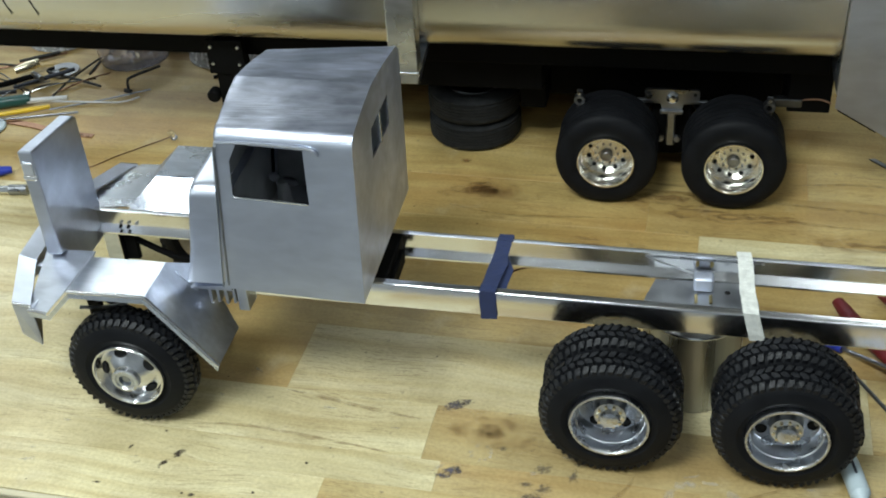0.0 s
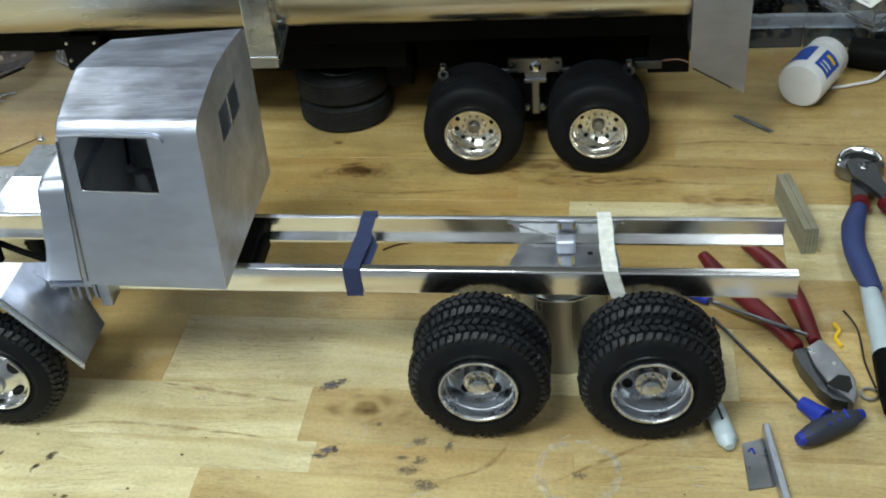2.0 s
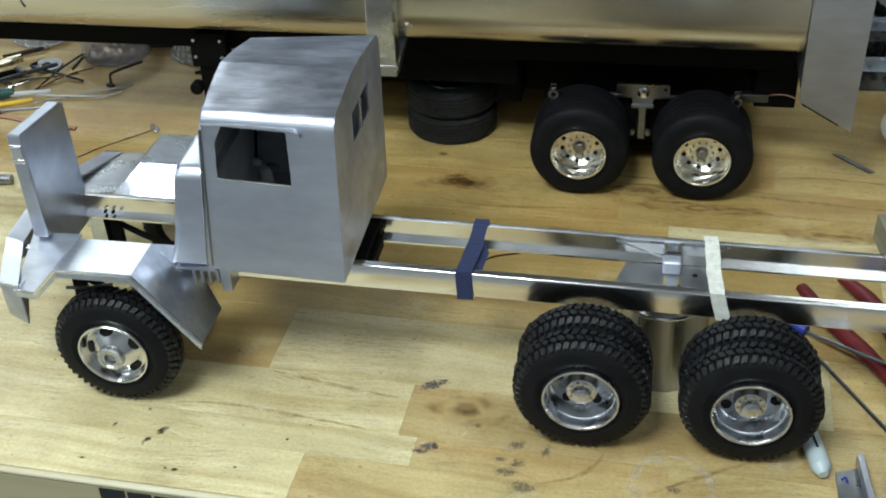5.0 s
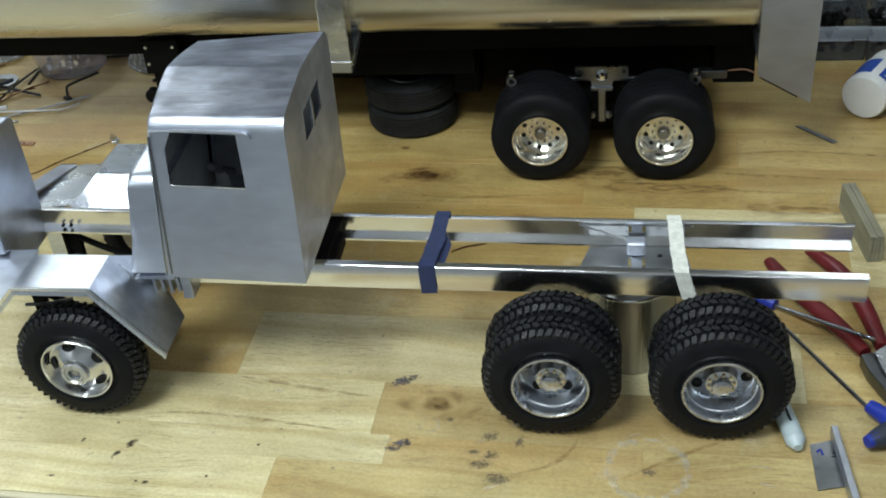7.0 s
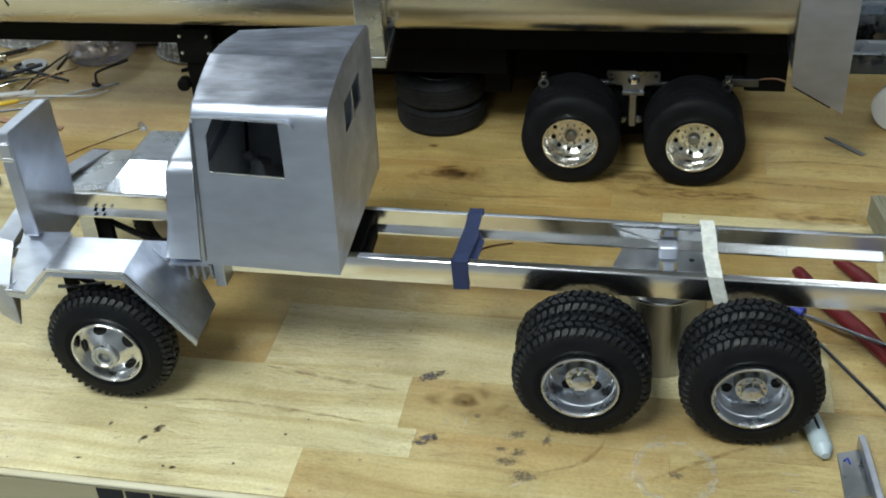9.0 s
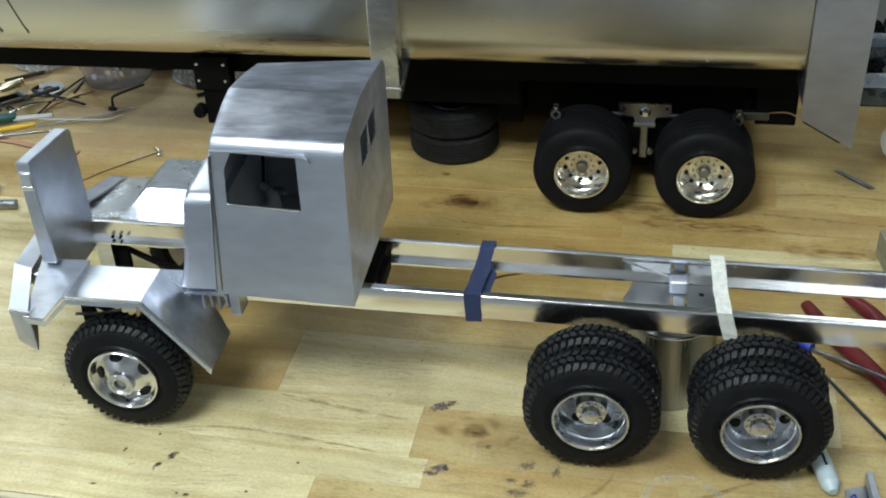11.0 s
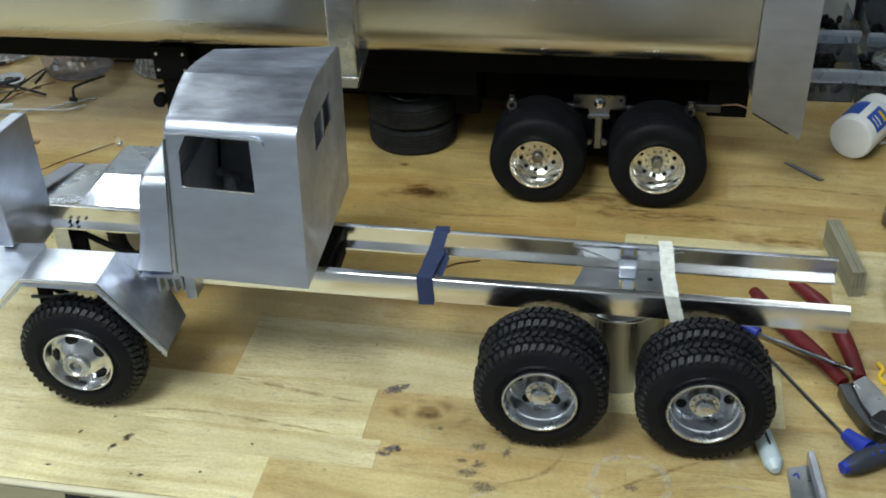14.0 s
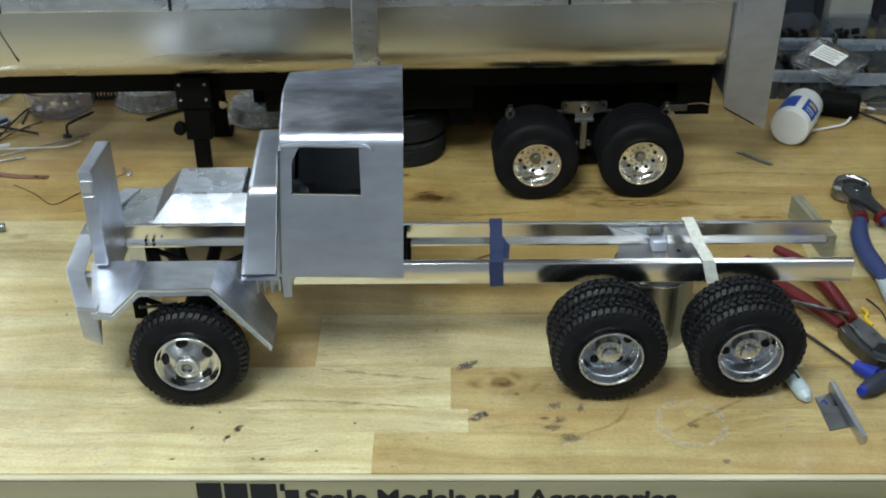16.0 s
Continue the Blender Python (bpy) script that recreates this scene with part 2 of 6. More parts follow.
def pine():
    """Varnished pine staves: grain along x, growth-ring streaks, one tone a board, scuffs and dark stains."""
    m = bpy.data.materials.new("varnished_pine")
    m.use_nodes = True
    nt = m.node_tree
    n, lk = nt.nodes, nt.links
    b = n["Principled BSDF"]
    tc = n.new("ShaderNodeTexCoord")
    info = n.new("ShaderNodeObjectInfo")
    off = n.new("ShaderNodeVectorMath")
    off.operation = "MULTIPLY_ADD"
    lk.new(info.outputs["Random"], off.inputs[0])
    off.inputs[1].default_value = (7.3, 5.1, 3.7)
    lk.new(tc.outputs["Object"], off.inputs[2])
    def noise(scale, detail, vector, rough=0.5, distortion=0.0):
        t = n.new("ShaderNodeTexNoise")
        t.inputs["Scale"].default_value, t.inputs["Detail"].default_value = scale, detail
        t.inputs["Roughness"].default_value, t.inputs["Distortion"].default_value = rough, distortion
        lk.new(vector, t.inputs["Vector"])
        return t

    def stretched(vector, scale):
        mp = n.new("ShaderNodeMapping")
        mp.inputs["Scale"].default_value = scale
        lk.new(vector, mp.inputs["Vector"])
        return mp.outputs["Vector"]

    def blend(kind, factor, a, b2):
        mx = n.new("ShaderNodeMix")
        mx.data_type, mx.blend_type = "RGBA", kind
        for value, slot in ((factor, "Factor"), (a, "A"), (b2, "B")):
            if isinstance(value, (int, float, tuple)):
                mx.inputs[slot].default_value = value
            else:
                lk.new(value, mx.inputs[slot])
        return mx.outputs["Result"]

    def window(value, lo, hi, top=1.0):
        w = n.new("ShaderNodeMapRange")
        w.inputs["From Min"].default_value, w.inputs["From Max"].default_value = lo, hi
        w.inputs["To Max"].default_value = top
        lk.new(value, w.inputs["Value"])
        return w.outputs["Result"]

    # slow bends of the grain, then growth rings, pore dashes and colour drifts along it
    warp = noise(9, 2, stretched(off.outputs[0], (0.45, 1, 1)))
    addv = n.new("ShaderNodeVectorMath")
    addv.operation = "MULTIPLY_ADD"
    lk.new(warp.outputs["Color"], addv.inputs[0])
    addv.inputs[1].default_value = (0.0, 0.055, 0.0)
    lk.new(off.outputs[0], addv.inputs[2])
    grain = noise(3.0, 5, stretched(addv.outputs[0], (1.3, 30, 30)), 0.55)
    ramp = n.new("ShaderNodeValToRGB")
    e = ramp.color_ramp.elements
    e[0].position, e[0].color = 0.26, (0.376, 0.274, 0.117, 1)
    e[1].position, e[1].color = 0.68, (0.560, 0.474, 0.258, 1)
    mid = e.new(0.46)
    mid.color = (0.474, 0.380, 0.182, 1)
    lk.new(grain.outputs["Fac"], ramp.inputs["Fac"])
    drift = noise(5.5, 3, stretched(off.outputs[0], (1, 3.2, 1)))
    share = n.new("ShaderNodeMath")
    share.operation = "MULTIPLY"
    lk.new(window(drift.outputs["Fac"], 0.45, 0.68, 0.66), share.inputs[0])
    lk.new(info.outputs["Alpha"], share.inputs[1])
    warm = blend("MIX", share.outputs[0], ramp.outputs["Color"], (0.40, 0.255, 0.098, 1))
    pores = noise(10, 3, stretched(addv.outputs[0], (9, 150, 150)), 0.6)
    where = noise(14, 2, off.outputs[0])
    dash = n.new("ShaderNodeMath")
    dash.operation = "MULTIPLY"
    lk.new(window(pores.outputs["Fac"], 0.545, 0.64), dash.inputs[0])
    lk.new(window(where.outputs["Fac"], 0.36, 0.62, 0.62), dash.inputs[1])
    wood = blend("MIX", dash.outputs[0], warm, (0.22, 0.145, 0.065, 1))
    hsv = n.new("ShaderNodeHueSaturation")
    mr = n.new("ShaderNodeMapRange")
    mr.inputs["To Min"].default_value, mr.inputs["To Max"].default_value = 0.94, 1.06
    lk.new(info.outputs["Random"], mr.inputs["Value"])
    lk.new(mr.outputs["Result"], hsv.inputs["Value"])
    tone = n.new("ShaderNodeMix")
    tone.data_type, tone.blend_type = "RGBA", "MULTIPLY"
    tone.inputs["Factor"].default_value = 1.0
    cloud = noise(16, 4, tc.outputs["Object"], 0.6)
    grit = noise(420, 3, tc.outputs["Object"], 0.7)
    worn = blend("MULTIPLY", 1.0, wood, blend("MIX", window(cloud.outputs["Fac"], 0.35, 0.65), (0.86, 0.85, 0.825, 1), (1.10, 1.105, 1.10, 1)))
    worn = blend("MULTIPLY", 1.0, worn, blend("MIX", window(grit.outputs["Fac"], 0.34, 0.60), (0.89, 0.88, 0.87, 1), (1.06, 1.06, 1.06, 1)))
    lk.new(worn, tone.inputs["A"])
    lk.new(info.outputs["Color"], tone.inputs["B"])
    lk.new(tone.outputs["Result"], hsv.inputs["Color"])
    # scuffs and grey smudges
    sm = n.new("ShaderNodeTexNoise")
    sm.inputs["Scale"].default_value, sm.inputs["Detail"].default_value = 26, 6
    lk.new(tc.outputs["Object"], sm.inputs["Vector"])
    sr = n.new("ShaderNodeValToRGB")
    sr.color_ramp.elements[0].position, sr.color_ramp.elements[1].position = 0.62, 0.76
    sr.color_ramp.elements[1].color = (0.28, 0.28, 0.28, 1)
    lk.new(sm.outputs["Fac"], sr.inputs["Fac"])
    mix = n.new("ShaderNodeMix")
    mix.data_type = "RGBA"
    lk.new(sr.outputs["Color"], mix.inputs["Factor"])
    lk.new(hsv.outputs["Color"], mix.inputs["A"])
    mix.inputs["B"].default_value = (0.62, 0.56, 0.42, 1)
    # small dark specks
    vo = n.new("ShaderNodeTexNoise")
    vo.inputs["Scale"].default_value, vo.inputs["Detail"].default_value = 110, 2
    lk.new(tc.outputs["Object"], vo.inputs["Vector"])
    vr = n.new("ShaderNodeValToRGB")
    vr.color_ramp.elements[0].position, vr.color_ramp.elements[1].position = 0.715, 0.775
    vr.color_ramp.elements[1].color = (0.7, 0.7, 0.7, 1)
    lk.new(vo.outputs["Fac"], vr.inputs["Fac"])
    mix2 = n.new("ShaderNodeMix")
    mix2.data_type = "RGBA"
    lk.new(vr.outputs["Color"], mix2.inputs["Factor"])
    lk.new(mix.outputs["Result"], mix2.inputs["A"])
    mix2.inputs["B"].default_value = (0.16, 0.12, 0.08, 1)
    lk.new(mix2.outputs["Result"], b.inputs["Base Color"])
    rr = n.new("ShaderNodeMapRange")
    rr.inputs["To Min"].default_value, rr.inputs["To Max"].default_value = 0.26, 0.52
    lk.new(sm.outputs["Fac"], rr.inputs["Value"])
    lk.new(rr.outputs["Result"], b.inputs["Roughness"])
    bp = n.new("ShaderNodeBump")
    bp.inputs["Strength"].default_value, bp.inputs["Distance"].default_value = 0.12, 0.0006
    lk.new(grain.outputs["Fac"], bp.inputs["Height"])
    lk.new(bp.outputs["Normal"], b.inputs["Normal"])
    return m


PINE = pine()


def film(name, color, strength, scale, breakup=2.4):
    """A thin soft-edged mark on the varnish: fades out from its middle, broken up by noise."""
    m = mat(name, color, 0.6, 0.0, 0.3, 200)
    n, lk = m.node_tree.nodes, m.node_tree.links
    tc = n.new("ShaderNodeTexCoord")
    sub = n.new("ShaderNodeVectorMath")
    sub.operation = "SUBTRACT"
    sub.inputs[1].default_value = (0.5, 0.5, 0.5)
    lk.new(tc.outputs["Generated"], sub.inputs[0])
    flat = n.new("ShaderNodeVectorMath")
    flat.operation = "MULTIPLY"
    flat.inputs[1].default_value = (2, 2, 0)
    lk.new(sub.outputs[0], flat.inputs[0])
    ln = n.new("ShaderNodeVectorMath")
    ln.operation = "LENGTH"
    lk.new(flat.outputs[0], ln.inputs[0])
    no = n.new("ShaderNodeTexNoise")
    no.inputs["Scale"].default_value, no.inputs["Detail"].default_value = scale, 4
    lk.new(tc.outputs["Object"], no.inputs["Vector"])
    ad = n.new("ShaderNodeMath")
    ad.operation = "MULTIPLY_ADD"
    lk.new(no.outputs["Fac"], ad.inputs[0])
    ad.inputs[1].default_value = breakup
    lk.new(ln.outputs["Value"], ad.inputs[2])
    mr = n.new("ShaderNodeMapRange")
    mr.inputs["From Min"].default_value, mr.inputs["From Max"].default_value = breakup * 0.5 + 0.1, breakup * 0.5 + 0.85
    mr.inputs["To Min"].default_value, mr.inputs["To Max"].default_value = strength, 0.0
    lk.new(ad.outputs[0], mr.inputs["Value"])
    lk.new(mr.outputs["Result"], n["Principled BSDF"].inputs["Alpha"])
    return m


STAIN = film("dark_stain", (0.06, 0.045, 0.03), 0.95, 300)
STAIN_GREY = film("grey_smudge", (0.10, 0.09, 0.11), 0.80, 420)
SMUDGE = film("faint_smudge", (0.11, 0.095, 0.085), 0.55, 520)
KNOT = film("wood_knot", (0.29, 0.140, 0.045), 0.85, 120, 0.7)
KNOT_SOFT = film("pale_knot", (0.30, 0.175, 0.065), 0.55, 120, 0.7)
SCUFF = film("pale_scuff", (0.68, 0.65, 0.57), 0.30, 350)
GRAIN_ARC = film("grain_figure", (0.36, 0.23, 0.09), 0.28, 90)


def knot_rings():
    """Growth rings round a knot: oval bands that fade out towards the edge of the disc."""
    m = film("knot_rings", (0.28, 0.160, 0.055), 0.60, 60)
    n, lk = m.node_tree.nodes, m.node_tree.links
    fade = n["Principled BSDF"].inputs["Alpha"].links[0].from_socket
    ln = [k for k in n if k.bl_idname == "ShaderNodeVectorMath" and k.operation == "LENGTH"][0]
    no = n.new("ShaderNodeTexNoise")
    no.inputs["Scale"].default_value, no.inputs["Detail"].default_value = 55, 2
    tc = n.new("ShaderNodeTexCoord")
    lk.new(tc.outputs["Object"], no.inputs["Vector"])
    ph = n.new("ShaderNodeMath")
    ph.operation = "MULTIPLY_ADD"
    ph.inputs[1].default_value = 15.0
    lk.new(ln.outputs["Value"], ph.inputs[0])
    tw = n.new("ShaderNodeMath")
    tw.operation = "MULTIPLY"
    tw.inputs[1].default_value = 11.0
    lk.new(no.outputs["Fac"], tw.inputs[0])
    lk.new(tw.outputs[0], ph.inputs[2])
    sn = n.new("ShaderNodeMath")
    sn.operation = "SINE"
    lk.new(ph.outputs[0], sn.inputs[0])
    mr = n.new("ShaderNodeMapRange")
    mr.inputs["From Min"].default_value, mr.inputs["From Max"].default_value = -0.6, 1.0
    mr.inputs["To Min"].default_value, mr.inputs["To Max"].default_value = 0.25, 1.0
    lk.new(sn.outputs[0], mr.inputs["Value"])
    mu = n.new("ShaderNodeMath")
    mu.operation = "MULTIPLY"
    lk.new(fade, mu.inputs[0])
    lk.new(mr.outputs["Result"], mu.inputs[1])
    lk.new(mu.outputs[0], n["Principled BSDF"].inputs["Alpha"])
    return m


RINGS = knot_rings()


def streak_film():
    """A long brown growth line in the wood, broken along its run."""
    m = mat("growth_line", (0.30, 0.170, 0.060), 0.45, 0.0, 0.2, 200)
    n, lk = m.node_tree.nodes, m.node_tree.links
    no = n.new("ShaderNodeTexNoise")
    no.inputs["Scale"].default_value, no.inputs["Detail"].default_value = 130, 5
    lk.new(n.new("ShaderNodeTexCoord").outputs["Object"], no.inputs["Vector"])
    mr = n.new("ShaderNodeMapRange")
    mr.inputs["From Min"].default_value, mr.inputs["From Max"].default_value = 0.36, 0.66
    mr.inputs["To Min"].default_value, mr.inputs["To Max"].default_value = 0.02, 0.42
    lk.new(no.outputs["Fac"], mr.inputs["Value"])
    lk.new(mr.outputs["Result"], n["Principled BSDF"].inputs["Alpha"])
    return m


STREAK = streak_film()
PRINT = mat("grey_print", (0.2, 0.2, 0.2), 0.7)


# ---- mesh helpers ----
def part(name, bm, material, parent=None, label="", smooth=False, at=None):
    me = bpy.data.meshes.new(name)
    bmesh.ops.recalc_face_normals(bm, faces=bm.faces)
    if smooth:
        for f in bm.faces:
            f.smooth = True
        for e in bm.edges:
            e.smooth = len(e.link_faces) == 2 and e.calc_face_angle(0.0) < radians(38)
    bm.to_mesh(me)
    bm.free()
    me.materials.append(material)
    ob = new(name, me)
    if at is not None:
        ob.matrix_basis = at
    if parent is not None:
        ob.parent = parent
    if label:
        ob["label"] = label
    return ob


def thing(name, label, category, at=None, group="", kind=""):
    ob = new(name)
    ob.empty_display_size = 0.02
    if at is not None:
        ob.matrix_basis = at
    return tagged(ob, label, category, group, kind)


def box(x0, x1, y0, y1, z0, z1, r=0.0, seg=2, bm=None):
    b = bmesh.new()
    bmesh.ops.create_cube(b, size=1)
    bmesh.ops.scale(b, vec=(x1 - x0, y1 - y0, z1 - z0), verts=b.verts)
    bmesh.ops.translate(b, vec=((x0 + x1) / 2, (y0 + y1) / 2, (z0 + z1) / 2), verts=b.verts)
    if r:
        bmesh.ops.bevel(b, geom=b.edges[:], offset=r, segments=seg, affect="EDGES", profile=0.5)
    return join(bm, b)


def join(bm, other):
    """Adds other's mesh to bm (or gives other back when bm is None)."""
    if bm is None:
        return other
    me = bpy.data.meshes.new("tmp")
    other.to_mesh(me)
    other.free()
    bm.from_mesh(me)
    bpy.data.meshes.remove(me)
    return bm


def moved(bm, m):
    bmesh.ops.transform(bm, matrix=m, verts=bm.verts)
    return bm


def lathe(profile, seg=48, axis="y", closed=False):
    """Turns a profile of (radius, height) about an axis through the origin."""
    b = bmesh.new()
    rings = []
    for r, h in profile:
        ring = []
        for k in range(seg):
            a = 2 * math.pi * k / seg
            c, s = r * math.cos(a), r * math.sin(a)
            co = (c, h, s) if axis == "y" else (c, s, h) if axis == "z" else (h, c, s)
            ring.append(b.verts.new(co))
        rings.append(ring)
    n = len(rings)
    for i in range(n if closed else n - 1):
        a, c = rings[i], rings[(i + 1) % n]
        for k in range(seg):
            b.faces.new((a[k], a[(k + 1) % seg], c[(k + 1) % seg], c[k]))
    if not closed:
        for ring in (rings[0], rings[-1]):
            b.faces.new(ring)
    bmesh.ops.remove_doubles(b, verts=b.verts, dist=1e-6)
    return b


def prism(poly, lo, hi, axis="y", r=0.0):
    """A flat polygon of (u, v) drawn out along an axis: axis y takes (x, z), z takes (x, y), x takes (y, z)."""
    b = bmesh.new()

    def co(u, v, w):
        return (u, w, v) if axis == "y" else (u, v, w) if axis == "z" else (w, u, v)

    a = [b.verts.new(co(u, v, lo)) for u, v in poly]
    c = [b.verts.new(co(u, v, hi)) for u, v in poly]
    b.faces.new(a)
    b.faces.new(c[::-1])
    for k in range(len(poly)):
        j = (k + 1) % len(poly)
        b.faces.new((a[k], a[j], c[j], c[k]))
    if r:
        bmesh.ops.bevel(b, geom=b.edges[:], offset=r, segments=2, affect="EDGES", profile=0.5)
    return b


def tube(points, radius, seg=8, taper=None, flat=1.0):
    """A round bar along a smooth line through points."""
    pts = [Vector(p) for p in points]
    fine = []
    for i in range(len(pts) - 1):
        p0, p1, p2, p3 = pts[max(i - 1, 0)], pts[i], pts[i + 1], pts[min(i + 2, len(pts) - 1)]
        steps = 6 if len(pts) > 2 else 1
        for s in range(steps):
            t = s / steps
            fine.append(0.5 * ((2 * p1) + (p2 - p0) * t + (2 * p0 - 5 * p1 + 4 * p2 - p3) * t * t + (3 * p1 - p0 - 3 * p2 + p3) * t ** 3))
    fine.append(pts[-1])
    b = bmesh.new()
    rings = []
    n = len(fine)
    for i, p in enumerate(fine):
        d = (fine[min(i + 1, n - 1)] - fine[max(i - 1, 0)]).normalized()
        side = d.cross(Vector((0, 0, 1)))
        side = side.normalized() if side.length > 1e-4 else Vector((1, 0, 0))
        up = side.cross(d).normalized()
        q = i / (n - 1)
        rr = radius if taper is None else radius * float(np.interp(q, np.linspace(0, 1, len(taper)), taper))
        rings.append([b.verts.new(p + rr * (math.cos(2 * math.pi * k / seg) * side + flat * math.sin(2 * math.pi * k / seg) * up)) for k in range(seg)])
    for a, c in zip(rings, rings[1:]):
        for k in range(seg):
            b.faces.new((a[k], a[(k + 1) % seg], c[(k + 1) % seg], c[k]))
    b.faces.new(rings[0])
    b.faces.new(rings[-1])
    return b


def mesh_part(name, verts, faces, material, parent=None, label="", smooth=False):
    b = bmesh.new()
    vs = [b.verts.new(v) for v in verts]
    for f in faces:
        b.faces.new([vs[i] for i in f])
    return part(name, b, material, parent, label, smooth)


def arc(cx, cy, r, a0, a1, n):
    return [(cx + r * math.cos(radians(a0 + (a1 - a0) * k / n)), cy + r * math.sin(radians(a0 + (a1 - a0) * k / n))) for k in range(n + 1)]


def solid(ob, thick, offset=-1.0, inside=None, rim=None):
    """Gives a sheet its thickness, with other materials on its inner face and its cut edges where they differ."""
    md = ob.modifiers.new("thickness", "SOLIDIFY")
    md.thickness, md.offset = thick, offset
    if inside:
        ob.data.materials.append(inside)
        ob.data.materials.append(rim)
        md.material_offset, md.material_offset_rim = 1, 2
    return ob


# ---- the room ----
def room():
    x0, x1, y0, y1, z0, z1 = -2.6, 2.6, -2.4, 1.9, -0.92, 1.55
    tagged(part("floor", box(x0, x1, y0, y1, z0 - 0.1, z0), FLOOR), "grey concrete workshop floor", "floor", kind="structure")
    tagged(part("ceiling", box(x0, x1, y0, y1, z1, z1 + 0.1), CEIL), "off-white workshop ceiling", "ceiling", kind="structure")
    # walls are out of view; the north one is dark to dim the metal's reflections
    for name, b in (("wall_north", (x0, x1, y1, y1 + 0.1, z0, z1)), ("wall_south", (x0, x1, y0 - 0.1, y0, z0, z1)),
                    ("wall_west", (x0 - 0.1, x0, y0 - 0.1, y1 + 0.1, z0, z1)), ("wall_east", (x1, x1 + 0.1, y0 - 0.1, y1 + 0.1, z0, z1))):
        tagged(part(name, box(*b), DARK_WALL if name == "wall_north" else GREY_WALL), "unseen workshop wall kept dark to dim reflections" if name == "wall_north" else "plain grey painted workshop wall", "wall", kind="structure")
    for lx, ly, wide, length, watts in LAMPS:
        t = thing("ceiling_light", "white fluorescent ceiling light hung under the ceiling", "ceiling light", pose(lx, ly, LAMP_Z), "ceiling lights")
        part("housing", box(-wide / 2 - 0.02, wide / 2 + 0.02, -length / 2 - 0.03, length / 2 + 0.03, 0.0, 0.05, 0.006), WHITE_PLASTIC, t)
        for sx in (-0.4 * wide, 0.4 * wide):
            for sy in (-0.4 * length, 0.4 * length):
                part("hanger", tube([(sx, sy, 0.05), (sx, sy, 1.55 - LAMP_Z)], 0.003), STEEL, t)


room()

# ---- the workbench ----
EDGE_Y, BACK_Y = -0.0706, 0.78
BENCH_X0, BENCH_X1 = -1.05, 0.95
BENCH_AT = Matrix.Translation((-0.2, 0.04, 0)) @ pose(0, 0, 0, 0, 0, -2.1) @ Matrix.Translation((0.2, -0.04, 0))  # the bench runs a little askew to the truck


def bench():
    t = thing("workbench", "varnished laminated pine workbench top with scuffs and stains", "workbench", BENCH_AT, kind="structure")
    part("core", box(BENCH_X0, BENCH_X1, EDGE_Y + 0.0012, BACK_Y, -0.040, -0.0035), PINE, t)
    for lx in (BENCH_X0 + 0.05, BENCH_X1 - 0.13):
        for ly in (EDGE_Y + 0.05, BACK_Y - 0.12):
            part("leg", box(lx, lx + 0.08, ly, ly + 0.08, -0.92, -0.0405, 0.004), PINE, t)
    # worn, rounded front edge
    b = box(BENCH_X0, BENCH_X1, EDGE_Y - 0.0046, EDGE_Y - 0.0001, -0.0034, 0.0, 0.0015, 4)
    part("nosing", b, WORN_PINE, t, "rounded front edge worn pale", True)
    return t


BENCH = bench()
# stave tones: real differences, plus front lifted and back lowered for the light's falloff
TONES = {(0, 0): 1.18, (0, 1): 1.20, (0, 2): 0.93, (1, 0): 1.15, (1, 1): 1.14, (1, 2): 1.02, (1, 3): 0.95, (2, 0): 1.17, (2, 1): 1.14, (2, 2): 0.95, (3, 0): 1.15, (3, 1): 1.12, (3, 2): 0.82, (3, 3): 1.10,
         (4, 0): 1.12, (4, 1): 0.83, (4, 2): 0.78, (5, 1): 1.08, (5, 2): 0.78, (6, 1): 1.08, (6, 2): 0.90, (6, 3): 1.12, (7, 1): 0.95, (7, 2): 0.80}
# rows of staves: lower edge, upper edge, board ends along x
STAVES = (
    (EDGE_Y, -0.0310, (-0.62, -0.159, 0.30, 0.70)),
    (-0.0310, -0.0070, (-0.80, -0.095, 0.055, 0.52)),
    (-0.0070, 0.0395, (-0.55, -0.107, 0.235, 0.64)),
    (0.0395, 0.1045, (-0.72, -0.345, -0.206, 0.150, 0.58)),
    (0.1045, 0.1560, (-0.335, -0.020, 0.33, 0.76)),
    (0.1560, 0.2080, (-0.64, -0.30, 0.19, 0.60)),
    (0.2080, 0.2440, (-0.80, -0.422, 0.042, 0.46)),
    (0.2440, 0.3020, (-0.52, 0.003, 0.27, 0.72)),
    (0.3020, 0.3550, (-0.70, -0.26, 0.12, 0.55)),
    (0.3550, 0.4080, (-0.48, 0.02, 0.40, 0.80)),
    (0.4080, 0.4700, (-0.75, -0.33, 0.18, 0.62)),
    (0.4700, 0.5300, (-0.58, -0.10, 0.30, 0.70)),
    (0.5300, 0.6000, (-0.66, -0.22, 0.22, 0.58)),
    (0.6000, 0.6900, (-0.80, -0.35, 0.05, 0.50)),
    (0.6900, BACK_Y, (-0.60, -0.15, 0.35, 0.70)),
)


